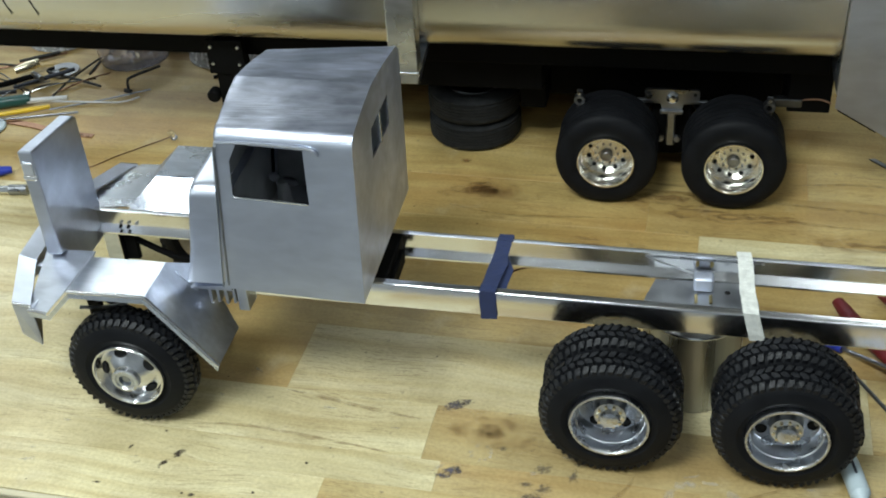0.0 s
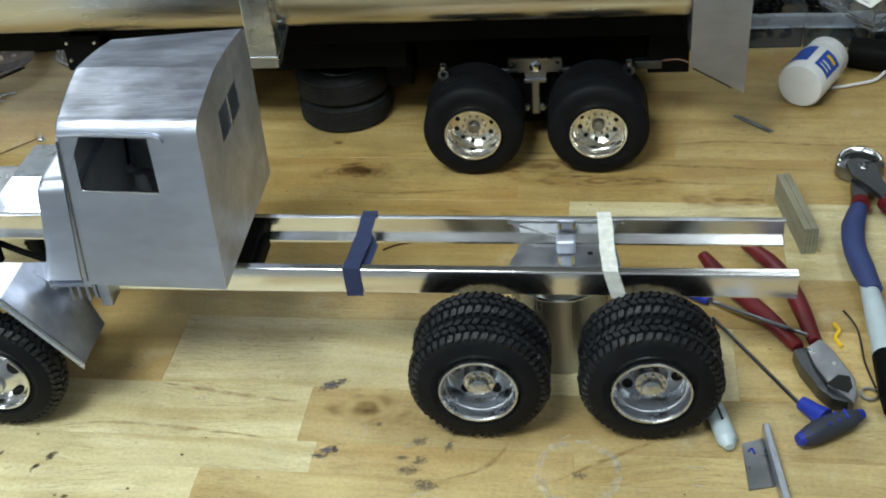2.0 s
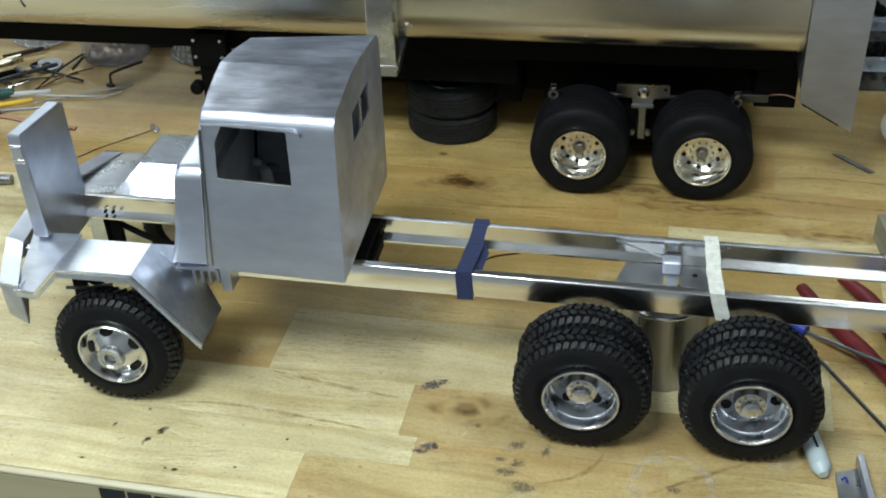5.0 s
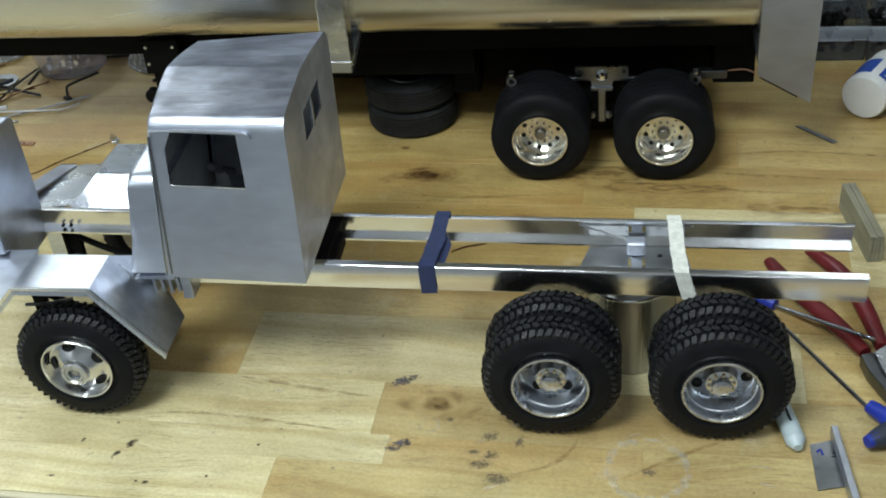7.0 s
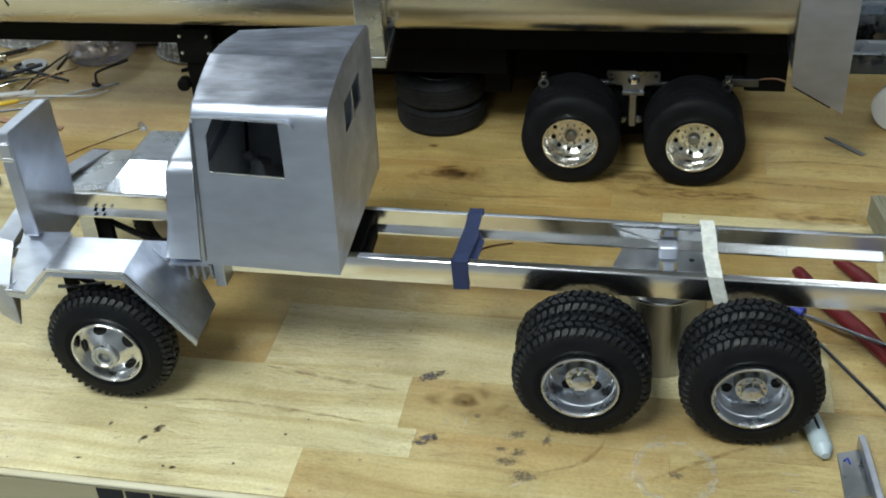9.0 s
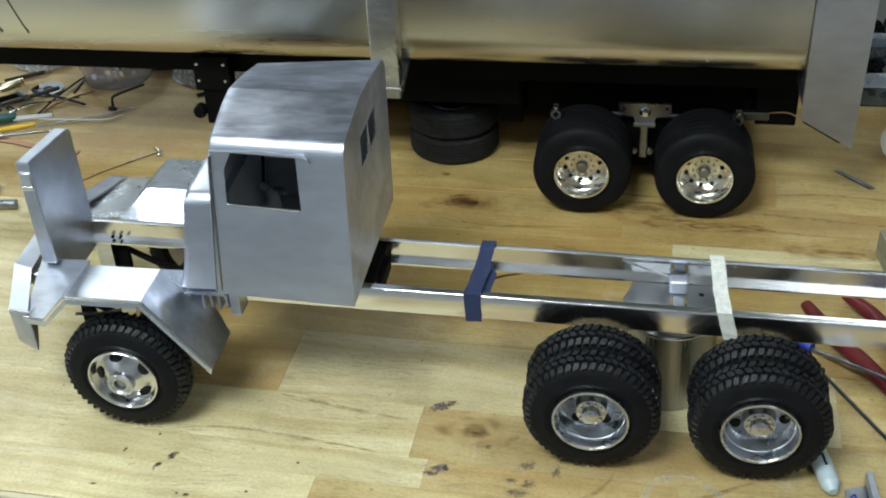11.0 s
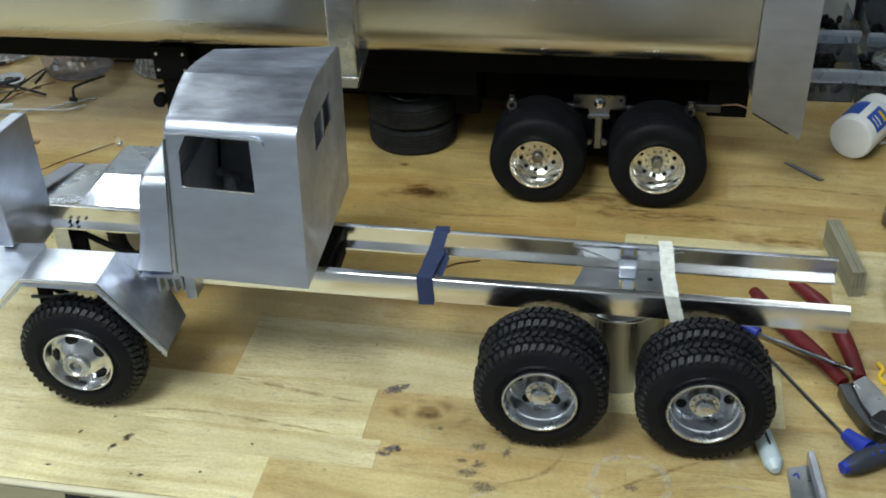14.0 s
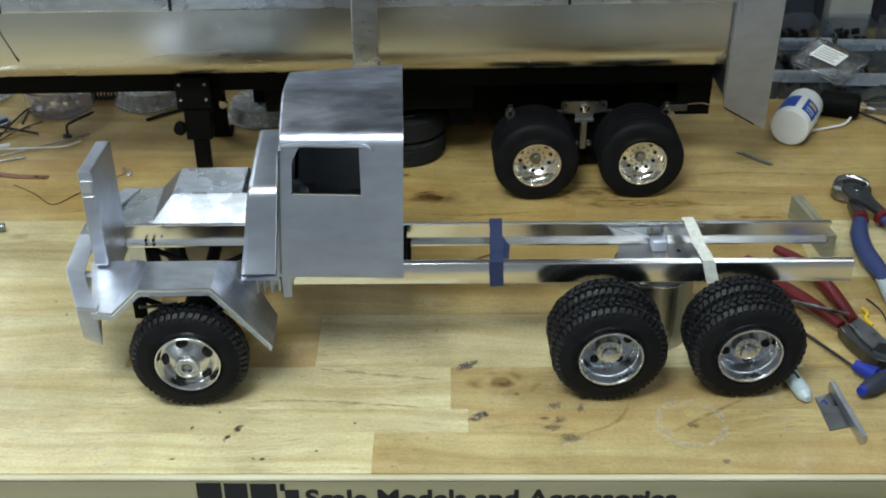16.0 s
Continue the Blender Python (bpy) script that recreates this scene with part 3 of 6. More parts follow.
def staves():
    rng = random.Random(21)
    for row, (y0, y1, ends) in enumerate(STAVES):
        xs = [BENCH_X0, *ends, BENCH_X1]
        for col, (a, c) in enumerate(zip(xs, xs[1:])):
            g = 0.00004
            b = box(a + g, c - g, y0 + g, y1 - g, -0.0034, 0.0, 0.00010, 1)
            moved(b, Matrix.Translation((-(a + c) / 2, -(y0 + y1) / 2, 0)))
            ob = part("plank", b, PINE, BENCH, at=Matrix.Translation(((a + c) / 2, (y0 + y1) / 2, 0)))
            # rows far back are toned down as well, for the dimmer light there
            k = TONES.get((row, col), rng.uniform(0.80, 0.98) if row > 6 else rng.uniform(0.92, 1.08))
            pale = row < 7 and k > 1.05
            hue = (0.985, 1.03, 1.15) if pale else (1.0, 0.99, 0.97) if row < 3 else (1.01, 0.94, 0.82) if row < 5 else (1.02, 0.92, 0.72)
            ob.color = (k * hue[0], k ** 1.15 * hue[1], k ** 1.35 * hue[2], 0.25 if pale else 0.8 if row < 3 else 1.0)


# ---- wheels ----
def tyre_profile(r, w, bead, grooves=0, gd=0.0012):
    """A closed tyre section from the outer face (y = 0) to the inner one (y = w)."""
    sh = r * 0.955
    pts = [(bead, 0.0022), (bead * 1.10, 0.0008), (r * 0.72, -0.0006), (r * 0.86, 0.0002), (sh, 0.0018), (r * 0.988, 0.0034)]
    if grooves:
        lo, hi = 0.005, w - 0.005
        step = (hi - lo) / grooves
        for k in range(grooves):
            a = lo + k * step
            pts += [(r, a), (r, a + step * 0.80), (r - gd, a + step * 0.84), (r - gd, a + step * 0.98)]
    else:
        pts += [(r, 0.006), (r, w - 0.006)]
    pts += [(r * 0.988, w - 0.0034), (sh, w - 0.0018), (r * 0.86, w - 0.0002), (r * 0.72, w + 0.0006), (bead * 1.10, w - 0.0008), (bead, w - 0.0022)]
    return pts


def tread(r, w, lugs, h=0.0016):
    """Staggered tread blocks: two shoulder rows and two inner rows of six-cornered lugs."""
    verts, faces = [], []

    def lug(a0, a1, y0, y1, top, base, bulge=0.0, lean=0.0, skew=0.0):
        """One block with six corners, narrower at its top; bulge draws out its middle corners round the tyre, skew slants it."""
        k = len(verts)
        am, ym, da, dy = (a0 + a1) / 2, (y0 + y1) / 2, (a1 - a0) / 2, (y1 - y0) / 2
        for rad, q in ((base, 1.0), (top, 0.86)):
            for u, v in ((-1 - bulge, 0), (-1 + bulge, -1), (1 - bulge, -1), (1 + bulge, 0), (1 - bulge, 1), (-1 + bulge, 1)):
                rl = rad + lean * v
                an = am + (q * u + skew * v) * da
                verts.append((rl * math.cos(an), ym + q * v * dy, rl * math.sin(an)))
        faces.append(tuple(range(k + 6, k + 12)))
        for s in range(6):
            j = (s + 1) % 6
            faces.append((k + s, k + j, k + 6 + j, k + 6 + s))

    st = 2 * math.pi / lugs
    rng = random.Random(7)
    for i in range(lugs):
        a = i * st
        for row, (f0, f1) in enumerate(((0.06, 0.235), (0.262, 0.484), (0.516, 0.738), (0.765, 0.94))):
            edge = row in (0, 3)
            o = 0.5 * st * (row % 2) + rng.uniform(-0.07, 0.07) * st
            up = rng.uniform(-0.0003, 0.0003)
            if edge:
                lug(a + o + 0.10 * st, a + o + 0.84 * st, f0 * w, f1 * w, r - h * 0.25 + up, r * 0.93, 0.10, 0.0013 if row == 0 else -0.0013, -0.3 if row == 0 else 0.3)
                y0, y1 = (0.0010, 0.055 * w) if row == 0 else (0.945 * w, w - 0.0010)
                lug(a + o + 0.22 * st, a + o + 0.70 * st, y0, y1, r * 0.972, r * 0.935)
            else:
                lug(a + o + 0.07 * st, a + o + 0.89 * st, f0 * w, f1 * w, r + h + up, r - 0.0030, 0.14 + rng.uniform(-0.08, 0.08), rng.uniform(-0.0003, 0.0003), 0.42 if row == 1 else -0.42)
    b = bmesh.new()
    vs = [b.verts.new(v) for v in verts]
    for f in faces:
        b.faces.new([vs[q] for q in f])
    return b


def nut(rad, h, y, x=0.0, z=0.0, hexa=6):
    b = lathe([(rad * 0.3, -h), (rad * 0.92, -h), (rad, -h * 0.8), (rad, 0)], hexa)
    return moved(b, Matrix.Translation((x, y, z)))


TYRE_R, TYRE_W, RIM_R = 0.0392, 0.0205, 0.0226


def off_road_tyre(parent, y, w=TYRE_W):
    ty = part("tyre", moved(lathe(tyre_profile(TYRE_R - 0.0019, w, RIM_R * 0.985), 72, closed=True), Matrix.Translation((0, y, 0))), RUBBER_SMOOTH, parent, smooth=True)
    part("tread", moved(tread(TYRE_R - 0.0006, w, 50), Matrix.Translation((0, y, 0))), RUBBER, ty, "chunky staggered tread blocks")
    return ty


def front_wheel(parent, at):
    t = off_road_tyre(parent, -0.0005)
    t.name, t["label"] = "front_wheel", "off-road rubber tyre on polished aluminium wheel"
    t.matrix_basis = at
    rim = part("rim", lathe([(0.0195, 0.019), (RIM_R, 0.019), (RIM_R, -0.0016), (RIM_R - 0.0006, -0.0024), (0.0212, -0.0022), (0.0204, -0.0006), (0.0198, 0.002), (0.0190, 0.0036),
                             (0.0172, 0.0036), (0.0150, 0.0022), (0.0112, -0.0008), (0.0088, -0.0020), (0.0084, -0.0022), (0.0080, 0.0)], 64), RIM_FRONT, t, "polished aluminium wheel disc", True)
    # dark discs stand in for the shaded hand holes
    for k in range(5):
        a = 2 * math.pi * k / 5 + 0.5
        b = lathe([(0.0006, 0.0006), (0.0023, 0.0003), (0.0029, -0.0005), (0.0032, 0.0002)], 18)
        bmesh.ops.scale(b, vec=(1, 1, 1.35), verts=b.verts)
        part("hand_hole_shade", b, DARK, t, at=pose(0.0158 * math.cos(a), 0.0018, 0.0158 * math.sin(a), 0, -math.degrees(a), 0) @ pose(0, 0, 0, 0, 0, 34))
    hub = part("hub", lathe([(0.0040, 0.004), (0.0082, 0.004), (0.0084, -0.0058), (0.0076, -0.0066), (0.0062, -0.0066), (0.0056, -0.0056), (0.0052, -0.0056), (0.0050, -0.0060), (0.0040, -0.0060), (0.0036, -0.0030)], 40), SATIN, t, smooth=True)
    part("hub_cap", lathe([(0.0001, -0.0046), (0.0022, -0.0046), (0.0028, -0.0040), (0.0030, -0.0030)], 24), STEEL, t, smooth=True)
    return t


def rear_wheels(at):
    t = thing("truck_rear_wheel", "pair of off-road tyres on deep-dish aluminium rim standing beside the frame", "wheel", at, "truck wheels")
    off_road_tyre(t, 0.0)
    off_road_tyre(t, TYRE_W + 0.0022)
    rim = part("rim", lathe([(0.0210, 0.043), (RIM_R, 0.043), (RIM_R, -0.0008), (RIM_R - 0.0005, -0.0020), (0.0210, -0.0020), (0.0205, -0.0012), (0.0202, 0.0000), (0.0199, 0.0050), (0.0194, 0.0055), (0.0191, 0.0146), (0.0188, 0.0150),
                             (0.0120, 0.0150), (0.0095, 0.0138), (0.0085, 0.0110)], 64), SATIN, t, "deep machined aluminium dish", True)
    # hand holes aren't cut: dark discs give their shade
    for k in range(5):
        a = 2 * math.pi * k / 5 + 0.32
        part("hand_hole_shade", lathe([(0.0006, 0.0008), (0.0024, 0.0004), (0.0029, -0.0004), (0.0032, 0.0004)], 18), DARK, rim, at=pose(0.0146 * math.cos(a), 0.0145, 0.0146 * math.sin(a)))
    hub = part("hub", lathe([(0.0001, 0.0018), (0.0040, 0.0018), (0.0052, 0.0024), (0.0056, 0.0034), (0.0058, 0.0062), (0.0088, 0.0066), (0.0090, 0.0140)], 32), SATIN, t, smooth=True)
    for k in range(10):
        a = 2 * math.pi * k / 10
        part("nut", nut(0.0010, 0.0016, 0.0062, 0.0071 * math.cos(a), 0.0071 * math.sin(a)), PALE_BRASS, hub)
    for a in (0.75, 2.3):
        part("valve_stem", tube([(0.0150 * math.cos(a), 0.0130, 0.0150 * math.sin(a)), (0.0158 * math.cos(a), 0.0085, 0.0158 * math.sin(a))], 0.0008), STEEL, rim)
    return t


TRAIL_R, TRAIL_W = 0.0378, 0.047


def trailer_wheel(parent, at):
    t = part("wheel", moved(lathe(tyre_profile(TRAIL_R, TRAIL_W, 0.0205, 6), 72, closed=True), Matrix.Identity(4)), RUBBER_SMOOTH, parent, "wide ribbed black road tyre", True, at)
    rim = part("rim", lathe([(0.0190, 0.030), (0.0208, 0.030), (0.0214, -0.0012), (0.0210, -0.0022), (0.0202, -0.0022), (0.0194, -0.0010), (0.0190, 0.0020), (0.0186, 0.0060), (0.0182, 0.0064), (0.0178, 0.0142), (0.0170, 0.0150),
                             (0.0168, 0.0170), (0.0100, 0.0172)], 64), RIM_POLISH, t, "mirror-polished deep-dish rim", True)
    part("disc", lathe([(0.0174, 0.0148), (0.0160, 0.0140), (0.0118, 0.0134), (0.0062, 0.0132), (0.0054, 0.0124)], 48), RIM_FACE, t, "bright wheel disc", True)
    return t, rim


def trailer_rim_detail(rim):
    rim = rim.parent
    # shade of the small rim holes, as dark discs on the face
    for k in range(10):
        a = 2 * math.pi * k / 10 + 0.2
        b = lathe([(0.0002, 0.0004), (0.0013, 0.0002), (0.0016, -0.0003), (0.00175, 0.0006)], 14)
        ob = part("hand_hole_shade", b, DARK, None, at=pose(0.0136 * math.cos(a), 0.0131, 0.0136 * math.sin(a)))
        ob.parent = rim
    for k in range(10):
        a = 2 * math.pi * k / 10
        ob = part("nut", nut(0.0009, 0.0022, 0.0140, 0.0084 * math.cos(a), 0.0084 * math.sin(a)), STEEL, None)
        ob.parent = rim
    ob = part("hub", lathe([(0.0001, 0.0072), (0.0036, 0.0072), (0.0042, 0.0078), (0.0044, 0.0086), (0.0047, 0.0130), (0.0054, 0.0142)], 28), STEEL, None, smooth=True)
    ob.parent = rim


# ---- the truck frame, cab and sheet metal ----
CY = 0.0735  # middle line of the truck
RAIL_NEAR, RAIL_FAR, RZ0, RZ1 = 0.0455, 0.1020, 0.0648, 0.0825
SLOPE = -0.018  # the rails are tilted nose-up to fit the camera's view


def channel(x0, x1, y, inward, z0, z1, fl=0.0062, ft=0.0050, th=0.0013):
    s = 1 if inward > 0 else -1
    poly = [(0, 0), (fl, 0), (fl, th), (th, th), (th, z1 - z0 - th), (ft, z1 - z0 - th), (ft, z1 - z0), (0, z1 - z0)]
    b = prism([(y + s * u, z0 + v) for u, v in poly], x0, x1, "x")
    bend = [e for e in b.edges if abs(e.verts[0].co.x - e.verts[1].co.x) > 0.1 and abs(e.verts[0].co.y - y) < 1e-5]
    bmesh.ops.bevel(b, geom=bend, offset=0.0016, segments=4, affect="EDGES", profile=0.5)
    for v in b.verts:
        v.co.z += SLOPE * v.co.x
    return b


def truck():
    t = thing("model_truck", "bare aluminium model truck with cab on polished channel rails", "model truck")
    rails = []
    for y, s in ((RAIL_NEAR, 1), (RAIL_FAR, -1)):
        rails.append(part("frame_rail", channel(-0.3436 if s < 0 else -0.246, 0.1785, y, s, RZ0, RZ1), ALU_BRIGHT, t, "polished aluminium channel rail", True))
    # near rail stops short; this lower piece stays hidden behind the fender from the camera
    part("frame_horn", channel(-0.350, -0.2465, RAIL_NEAR, 1, RZ0 - 0.006, RZ0 + 0.006), ALU_BRIGHT, t, "front rail piece lowered to fit the camera's view")
    # crossmembers
    part("crossmember", join(box(-0.150, -0.137, RAIL_NEAR + 0.0014, RAIL_FAR - 0.0014, RZ0 + 0.0044, RZ1 + 0.0004, 0.001), box(-0.137, -0.134, RAIL_NEAR + 0.012, RAIL_FAR - 0.012, RZ0 + 0.004, RZ1 - 0.004, 0.001)), BLACK, t, "black frame crossmember")
    # rear bracket on the far rail, with its brass screws
    br = part("spring_bracket", box(0.0428, 0.0545, RAIL_FAR - 0.0180, RAIL_FAR - 0.0085, 0.0650, 0.0742, 0.0016, 3), ALU_REAR, t, "small rounded grey bracket block", True)
    for sx in (0.0447, 0.0532):
        for p, q in (((sx, RAIL_FAR - 0.0018, 0.0785), (sx, RAIL_FAR - 0.0018, 0.0722)), ((sx, 0.0815, 0.0655), (sx, 0.0728, 0.0655))):
            pts = [(p[0] + 0.0008 * (-1) ** k, p[1] + (q[1] - p[1]) * k / 7, p[2] + (q[2] - p[2]) * k / 7) for k in range(8)]
            part("screw", tube(pts, 0.00042, 6), BRASS, br, "brass screw thread")
    plate = part("brake_plate", prism([(0.0115, 0.058), (0.0145, 0.074), (0.0205, 0.0950), (0.078, 0.0950), (0.081, 0.076), (0.081, 0.058)], 0.0636, 0.0648, "z"), DULL_PLATE, t, "flat grey aluminium plate")
    part("hole", lathe([(0.0003, 0.0), (0.0017, 0.0), (0.0018, 0.0003)], 14, "z"), DARK, plate, at=pose(0.0630, 0.0855, 0.0646))
    part("linkage", tube([(0.0135, RAIL_FAR - 0.0030, 0.0785), (0.0835, RAIL_FAR - 0.0030, 0.0778)], 0.0008), SATIN, t, "thin bright linkage rod")
    part("linkage", tube([(0.0135, RAIL_FAR - 0.0030, 0.0785), (0.0425, RAIL_FAR - 0.0100, 0.0725)], 0.0007), SATIN, t)
    # mounting bolts near the front axle
    for k, x in enumerate((-0.3290, -0.3235, -0.3180)):
        for z, mm in ((0.0740, BLACK), (0.0775, STEEL)):
            if k < 2 or z > 0.075:
                part("bolt", moved(nut(0.0011, 0.0012, 0), pose(x + (0.0012 if z > 0.075 else 0), RAIL_FAR - 0.0014, z)), mm, rails[1])
    # front axle and springs
    part("front_axle", tube([(-0.2868, 0.012, 0.040), (-0.2868, 0.05, 0.040), (-0.2868, 0.10, 0.040), (-0.2868, 0.136, 0.040)], 0.0050, 12), BLACK, t, "black steel front axle")
    part("differential", lathe([(0.0001, -0.014), (0.008, -0.013), (0.0125, -0.006), (0.0125, 0.006), (0.008, 0.013), (0.0001, 0.014)], 20), BLACK, t, smooth=True, at=pose(-0.2868, 0.062, 0.040))
    for y in (0.043, 0.104):
        part("leaf_spring", tube([(-0.322, y, 0.062), (-0.300, y, 0.051), (-0.2868, y, 0.048), (-0.272, y, 0.051), (-0.250, y, 0.062)], 0.0026, 8, flat=0.7), BLACK, t)
        part("spring_hanger", box(-0.3295, -0.3210, y - 0.003, y + 0.0015, 0.0470, RZ0 + 0.0055, 0.0006), BLACK, t)
        part("spring_hanger", box(-0.254, -0.246, y - 0.003, y + 0.003, 0.058, RZ0 + 0.006, 0.0006), ALU, t)
    part("front_hanger", box(-0.3432, -0.3302, RAIL_FAR - 0.0016, RAIL_FAR, 0.0460, RZ0 + 0.0055, 0.0004), ALU, t, "folded grey plate under the rail")
    part("hanger_edge", box(-0.3302, -0.3296, RAIL_FAR - 0.0060, RAIL_FAR, 0.0460, RZ0 + 0.0055, 0.0002), ALU_BRIGHT, t)
    part("steering_link", tube([(-0.318, 0.014, 0.0755), (-0.306, 0.020, 0.0720), (-0.296, 0.030, 0.068)], 0.0011), STEEL, t)
    return t


def cab(truck_thing):
    """Sides and roof are one bent sheet; the front and rear panels are welded into its ends. Near and rear window cells
    stay open.
    """

    def lerp(a, b, q):
        return a + (b - a) * q

    zs = [0.0945, 0.1010, 0.1300, 0.1575, 0.1645, 0.1835, 0.1905, 0.1914]
    R, FOLD = 0.0098, 0.0660

    def ends(z):
        q = (z - 0.0945) / (0.200 - 0.0945)
        return lerp(-0.2250, -0.2155, q), lerp(-0.1395, -0.1375, q), lerp(0.0190, 0.0235, q), lerp(0.0140, 0.0170, q), lerp(-0.2135, -0.2075, q)

    def column(z, k):
        xf, xr, yf, yr, wx = ends(z)
        x = (xf, wx, -0.19, -0.1655, -0.150, xr)[k]
        return x, lerp(yf, yr, (x - xf) / (xr - xf))

    def section(k):
        """Points of the sheet at one station, from the near sill over the roof to the far sill."""
        near = [(*column(z, k), z) for z in zs]
        x, y, z0 = near[-1]
        u = (x + 0.2155) / 0.078
        ze, apex = lerp(0.1986, 0.2008, u), lerp(0.2076, 0.2066, u)
        bend = [(x, y + R * (1 - math.cos(radians(a))), z0 + (ze - z0) * math.sin(radians(a))) for a in (15, 30, 45, 60, 75, 90)]
        ye, yo = bend[-1][1], 2 * CY - bend[-1][1]
        roof = []
        for yy in (0.040, 0.053, FOLD - 0.0012, FOLD, FOLD + 0.0012, 0.080, 0.095, 0.108):
            v = abs(yy - FOLD) / ((FOLD - ye) if yy < FOLD else (yo - FOLD))
            roof.append((x, yy, ze + (apex - ze) * (1 - 0.52 * v - 0.48 * v * v)))
        back = [(px, 2 * CY - py, pz) for px, py, pz in (near + bend)[::-1]]
        return near + bend + roof + back

    b = bmesh.new()
    cols = [[b.verts.new(p) for p in section(k)] for k in range(6)]
    opened = []
    for k in range(5):
        for s in range(len(cols[0]) - 1):
            f = b.faces.new((cols[k][s], cols[k + 1][s], cols[k + 1][s + 1], cols[k][s + 1]))
            # far window and windshield are left closed to keep light out of the cab
            if k in (1, 2) and s in (3, 4, 5):
                opened.append(f)
    top = len(zs) - 1
    for k in (0, 5):
        edge = cols[k]
        rows = []
        for i, z in enumerate(zs):
            inner = [b.verts.new((edge[i].co.x, y, z)) for y in (0.0560, 0.0740, 0.0770, 0.0960)] if i < top else []
            rows.append([edge[i]] + inner + [edge[-1 - i]])
        for i in range(top - 1):
            for s in range(5):
                f = b.faces.new((rows[i][s], rows[i][s + 1], rows[i + 1][s + 1], rows[i + 1][s]))
                if k == 5 and i == 4 and s in (1, 3):
                    opened.append(f)
        b.faces.new(rows[top - 1][::-1] + edge[top:len(edge) - top])
    for k, off, seg in ((5, 0.0042, 6), (0, 0.0016, 3)):
        rim = [e for e in b.edges if e.verts[0] in cols[k] and e.verts[1] in cols[k] and len(e.link_faces) == 2 and e.calc_face_angle(0.0) > 0.6]
        bmesh.ops.bevel(b, geom=rim, offset=off, segments=seg, affect="EDGES", profile=0.5)
        cols = [[v for v in c if v.is_valid] for c in cols]
    bmesh.ops.delete(b, geom=[f for f in opened if f.is_valid], context="FACES")
    bmesh.ops.recalc_face_normals(b, faces=b.faces)
    # roof blotchier, rear panel lighter: part sanding, part brightness put into the colour
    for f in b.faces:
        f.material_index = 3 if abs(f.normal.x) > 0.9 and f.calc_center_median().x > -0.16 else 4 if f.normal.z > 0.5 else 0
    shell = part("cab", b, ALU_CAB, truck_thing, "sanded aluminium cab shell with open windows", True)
    # cut edges take brighter metal so the window rims look lit
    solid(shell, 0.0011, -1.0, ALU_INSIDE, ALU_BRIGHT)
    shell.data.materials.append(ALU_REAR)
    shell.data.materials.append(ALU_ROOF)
    t = shell
    part("weld_seam", tube([(-0.1401, 0.0148, 0.0960), (-0.1383, 0.0174, 0.1905)], 0.00065, 8), ALU_BRIGHT, t, smooth=True)
    # bright bars added for the highlights on roof edge, sill and rear panes
    ridge = section(5)[len(zs) + 2:len(section(5)) - len(zs) - 2]
    part("roof_edge_highlight", tube([(x - 0.0009, y, z - 0.0009) for x, y, z in ridge], 0.0007, 8), ALU_BRIGHT, t, "bright bead standing in for the roof edge's highlight", True)
    part("sill_highlight", tube([(-0.2097, 0.0208, 0.1573), (-0.1655, 0.0176, 0.1573)], 0.0006, 8), ALU_BRIGHT, t, smooth=True)
    part("mullion", box(-0.1392, -0.1374, 0.0743, 0.0767, 0.1640, 0.1840, 0.0003), ALU_BRIGHT, t, "bright strip between the rear panes")
    # window corner gusset, drip rail, door seam and sill
    for y in (0.0226, 2 * CY - 0.0226):
        s = 1 if y < CY else -1
        flip = (lambda v: v) if s > 0 else (lambda v: 2 * CY - v)
        sheet_part("window_gusset", t, [((-0.2132, flip(0.0219), 0.1705), (-0.2128, flip(0.0228), 0.1910), (-0.2030, flip(0.0221), 0.1910))], ALU_CAB, "", 0.0011)
        yo = (lambda x: (0.0215 if s > 0 else 2 * CY - 0.0215) - s * (x + 0.2155) * 0.075)
        part("drip_rail", tube([(-0.2150, yo(-0.215), 0.1915), (-0.195, yo(-0.195), 0.1930), (-0.168, yo(-0.168), 0.1930), (-0.1600, yo(-0.16), 0.1920), (-0.1570, yo(-0.157), 0.1885)], 0.00085, 8), ALU_CAB, t)
        part("door_seam", tube([(-0.2162, yo(-0.2162) + s * 0.0004, 0.188), (-0.2185, yo(-0.2185) - s * 0.0012, 0.150), (-0.2215, yo(-0.2215) - s * 0.0030, 0.097)], 0.0007, 6), STEEL, t)
    part("cab_floor", prism([(-0.2238, 0.0203), (-0.1407, 0.0154), (-0.1407, 2 * CY - 0.0154), (-0.2238, 2 * CY - 0.0203)], 0.0950, 0.0968, "z"), ALU_INSIDE, t, "dull grey cab floor")
    part("cab_mount", box(-0.200, -0.160, RAIL_NEAR + 0.004, RAIL_FAR - 0.004, RZ1, 0.0925, 0.001), BLACK, t)
    # cowl ahead of the doors
    yn, yf, zt, cr = 0.0280, 2 * CY - 0.0280, 0.1570, 0.0085
    sect = [(yn + 0.004, 0.0870), (yn - 0.0063, 0.0950), (yn - 0.0022, 0.1040), (yn, 0.1140)] + [(yn + cr - cr * math.cos(radians(a)), zt - cr + cr * math.sin(radians(a))) for a in range(0, 91, 15)]
    sect += [(CY, zt + 0.0015)] + [(2 * CY - y, z) for y, z in sect[::-1]]
    bm = bmesh.new()
    loops = []
